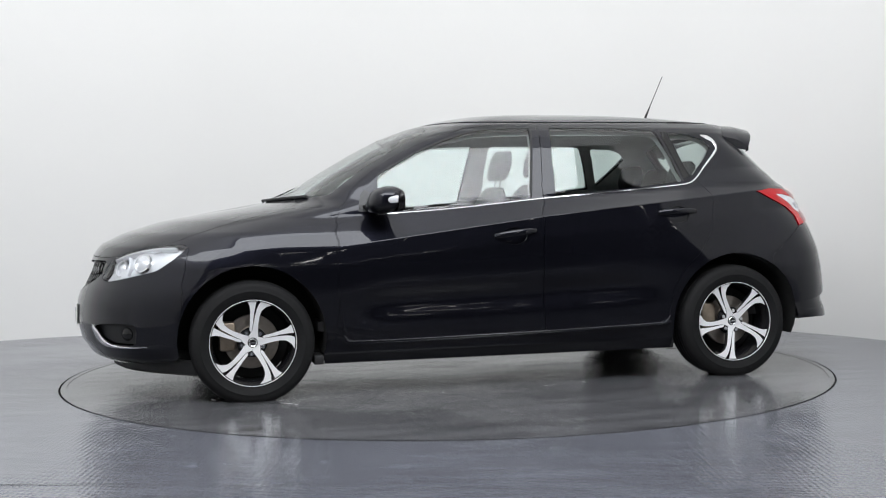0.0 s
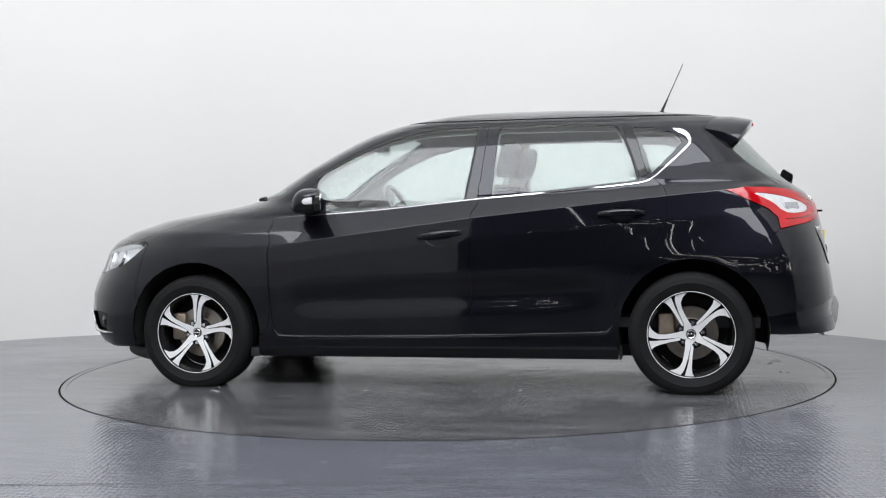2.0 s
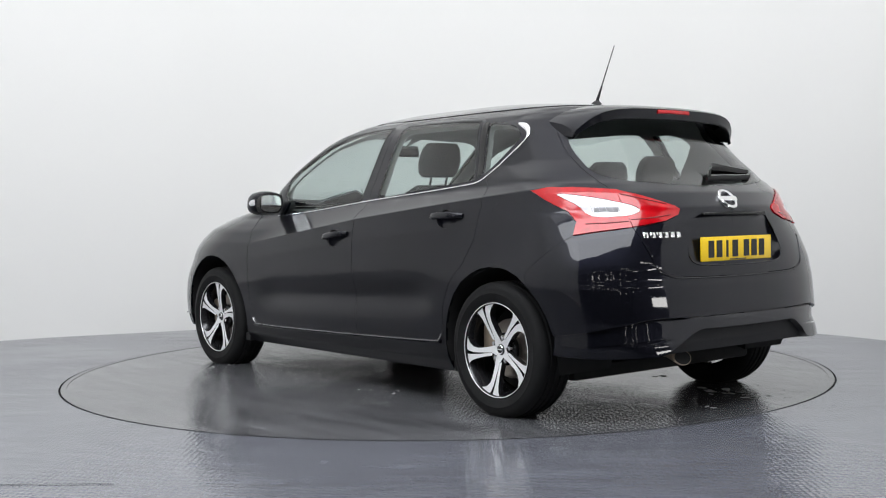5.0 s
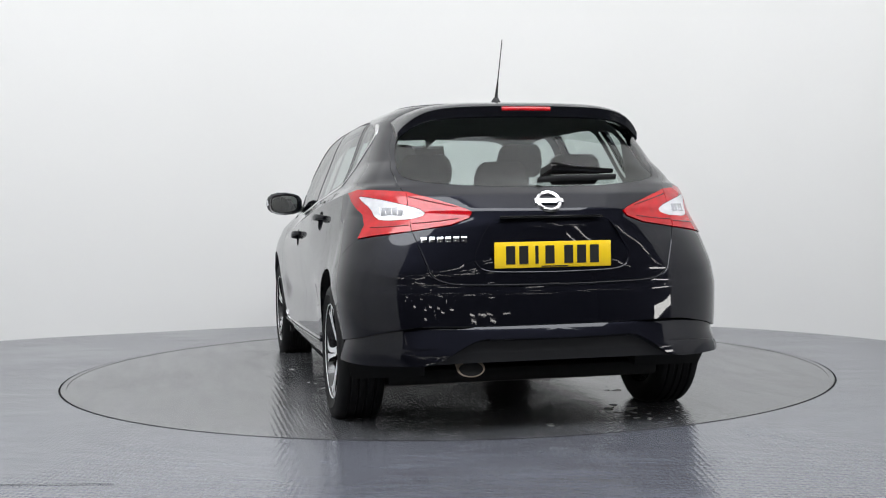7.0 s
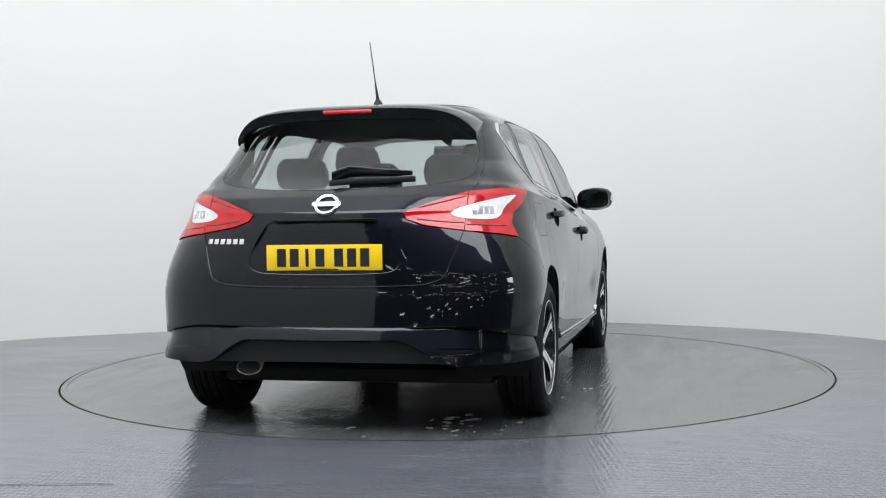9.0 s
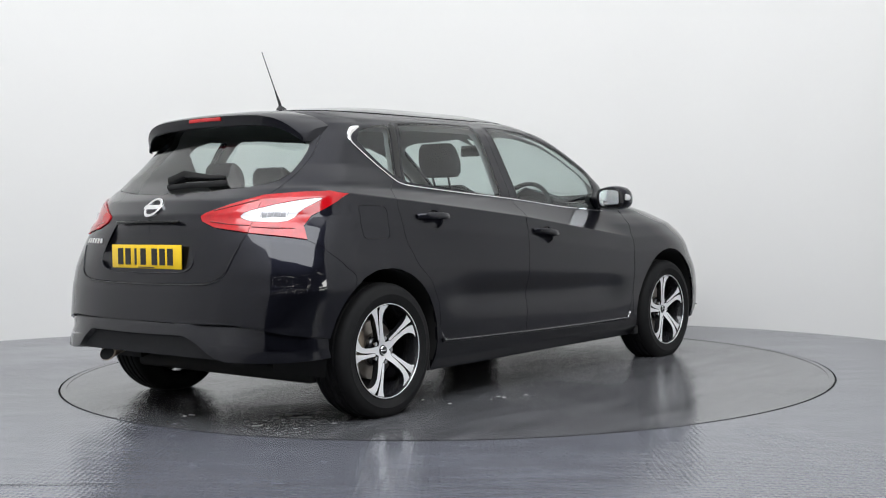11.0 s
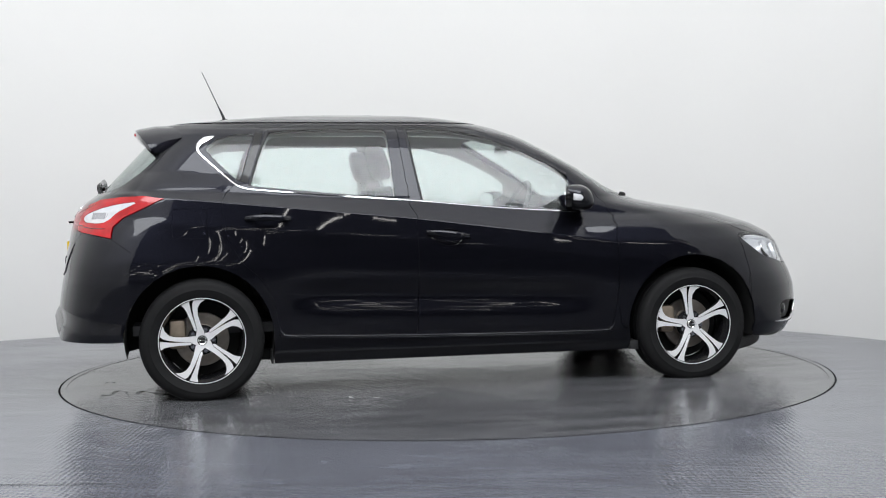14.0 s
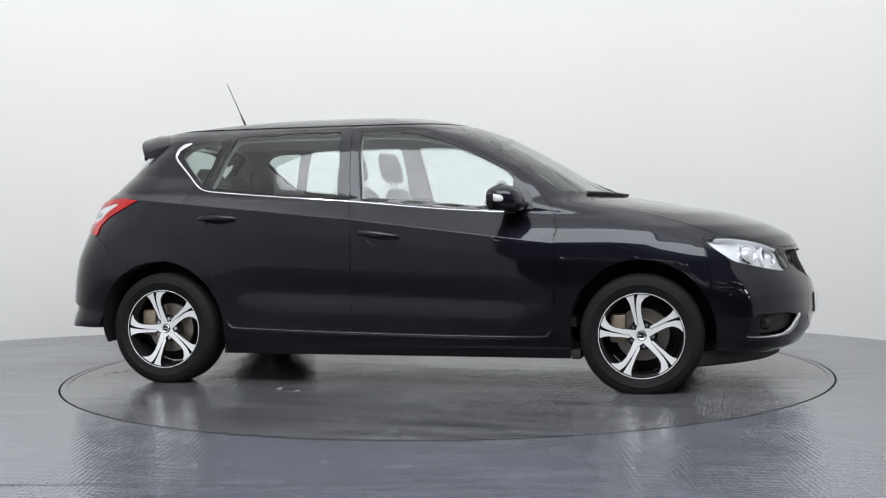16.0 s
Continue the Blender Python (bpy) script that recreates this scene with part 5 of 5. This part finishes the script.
for i, (x, y, z, l) in enumerate(((1.0, -9.6, 3.3, 1.5), (5.2, -5.0, 2.9, 1.6), (4.6, -7.6, 3.4, 1.5), (-0.6, -12.5, 3.6, 1.5), (2.4, -12.0, 3.3, 1.5), (6.6, -9.5, 3.6, 1.5), (9.0, -6.5, 3.6, 1.5), (0.8, -16.0, 4.4, 1.8), (-2.2, -16.5, 4.4, 1.8), (4.0, -16.0, 4.2, 1.8), (7.5, -14.5, 4.2, 1.8), (10.5, -12.0, 4.2, 1.8))):
    strip_light(x, y, z, l)
hall = random.Random(11)
for z, y0, y1, count, length in ((2.4, -10.5, -14.5, 18, 0.36), (3.4, -11.0, -17.5, 22, 0.5), (4.6, -11.5, -18.5, 22, 0.6)):
    first = strip_light(-4.5, y0, z, length)
    for i in range(count):
        copy_thing(first, pose(-4.0 + 12.5 * (i + hall.uniform(0.1, 0.9)) / count, hall.uniform(y1, y0), z, 0, 0, hall.choice((0, 0, 0, 90, 20))))


def stand_light(x, y, turn):
    """Two slim light panels one above the other on a floor stand."""
    lamp = new("studio_light")
    lamp.matrix_world = pose(x, y, 0, 0, 0, turn)
    tagged(lamp, "floor-standing studio light with two slim white panels", "light")
    part("post", tube([(0, 0.06, 0.02), (0, 0.06, 2.4)], 0.02, 12), SATIN_BLACK, lamp, "black stand post")
    for k in range(3):
        a = 2 * math.pi * k / 3 + 0.5
        part("leg", tube([(0, 0.06, 0.30), (0.42 * math.cos(a), 0.06 + 0.42 * math.sin(a), 0.012)], 0.012, 8), SATIN_BLACK, lamp, "black stand leg")
    for z in (1.45, 2.25):
        part("panel_case", box(0, 0.03, z, 1.62, 0.05, 0.24, 0.01), SATIN_BLACK, lamp, "black panel case")
        part("diffuser", box(0, -0.002, z, 1.56, 0.012, 0.18, 0.004), PANEL_GLOW, lamp, "glowing white diffuser")


stand_light(6.6, -5.1, 239)
CAR = build_car()


def motions():
    rows = []
    for i in range(17):
        rows.append((float(i), pose(0, 0, 0, 0, 0, 194.32 - 13.038 * i) @ pose(-0.1066, 0.0311, 0)))
    walk(CAR, rows)
    walk(table, [(float(i), pose(0, 0, 0, 0, 0, 194.32 - 13.038 * i)) for i in range(17)])


motions()
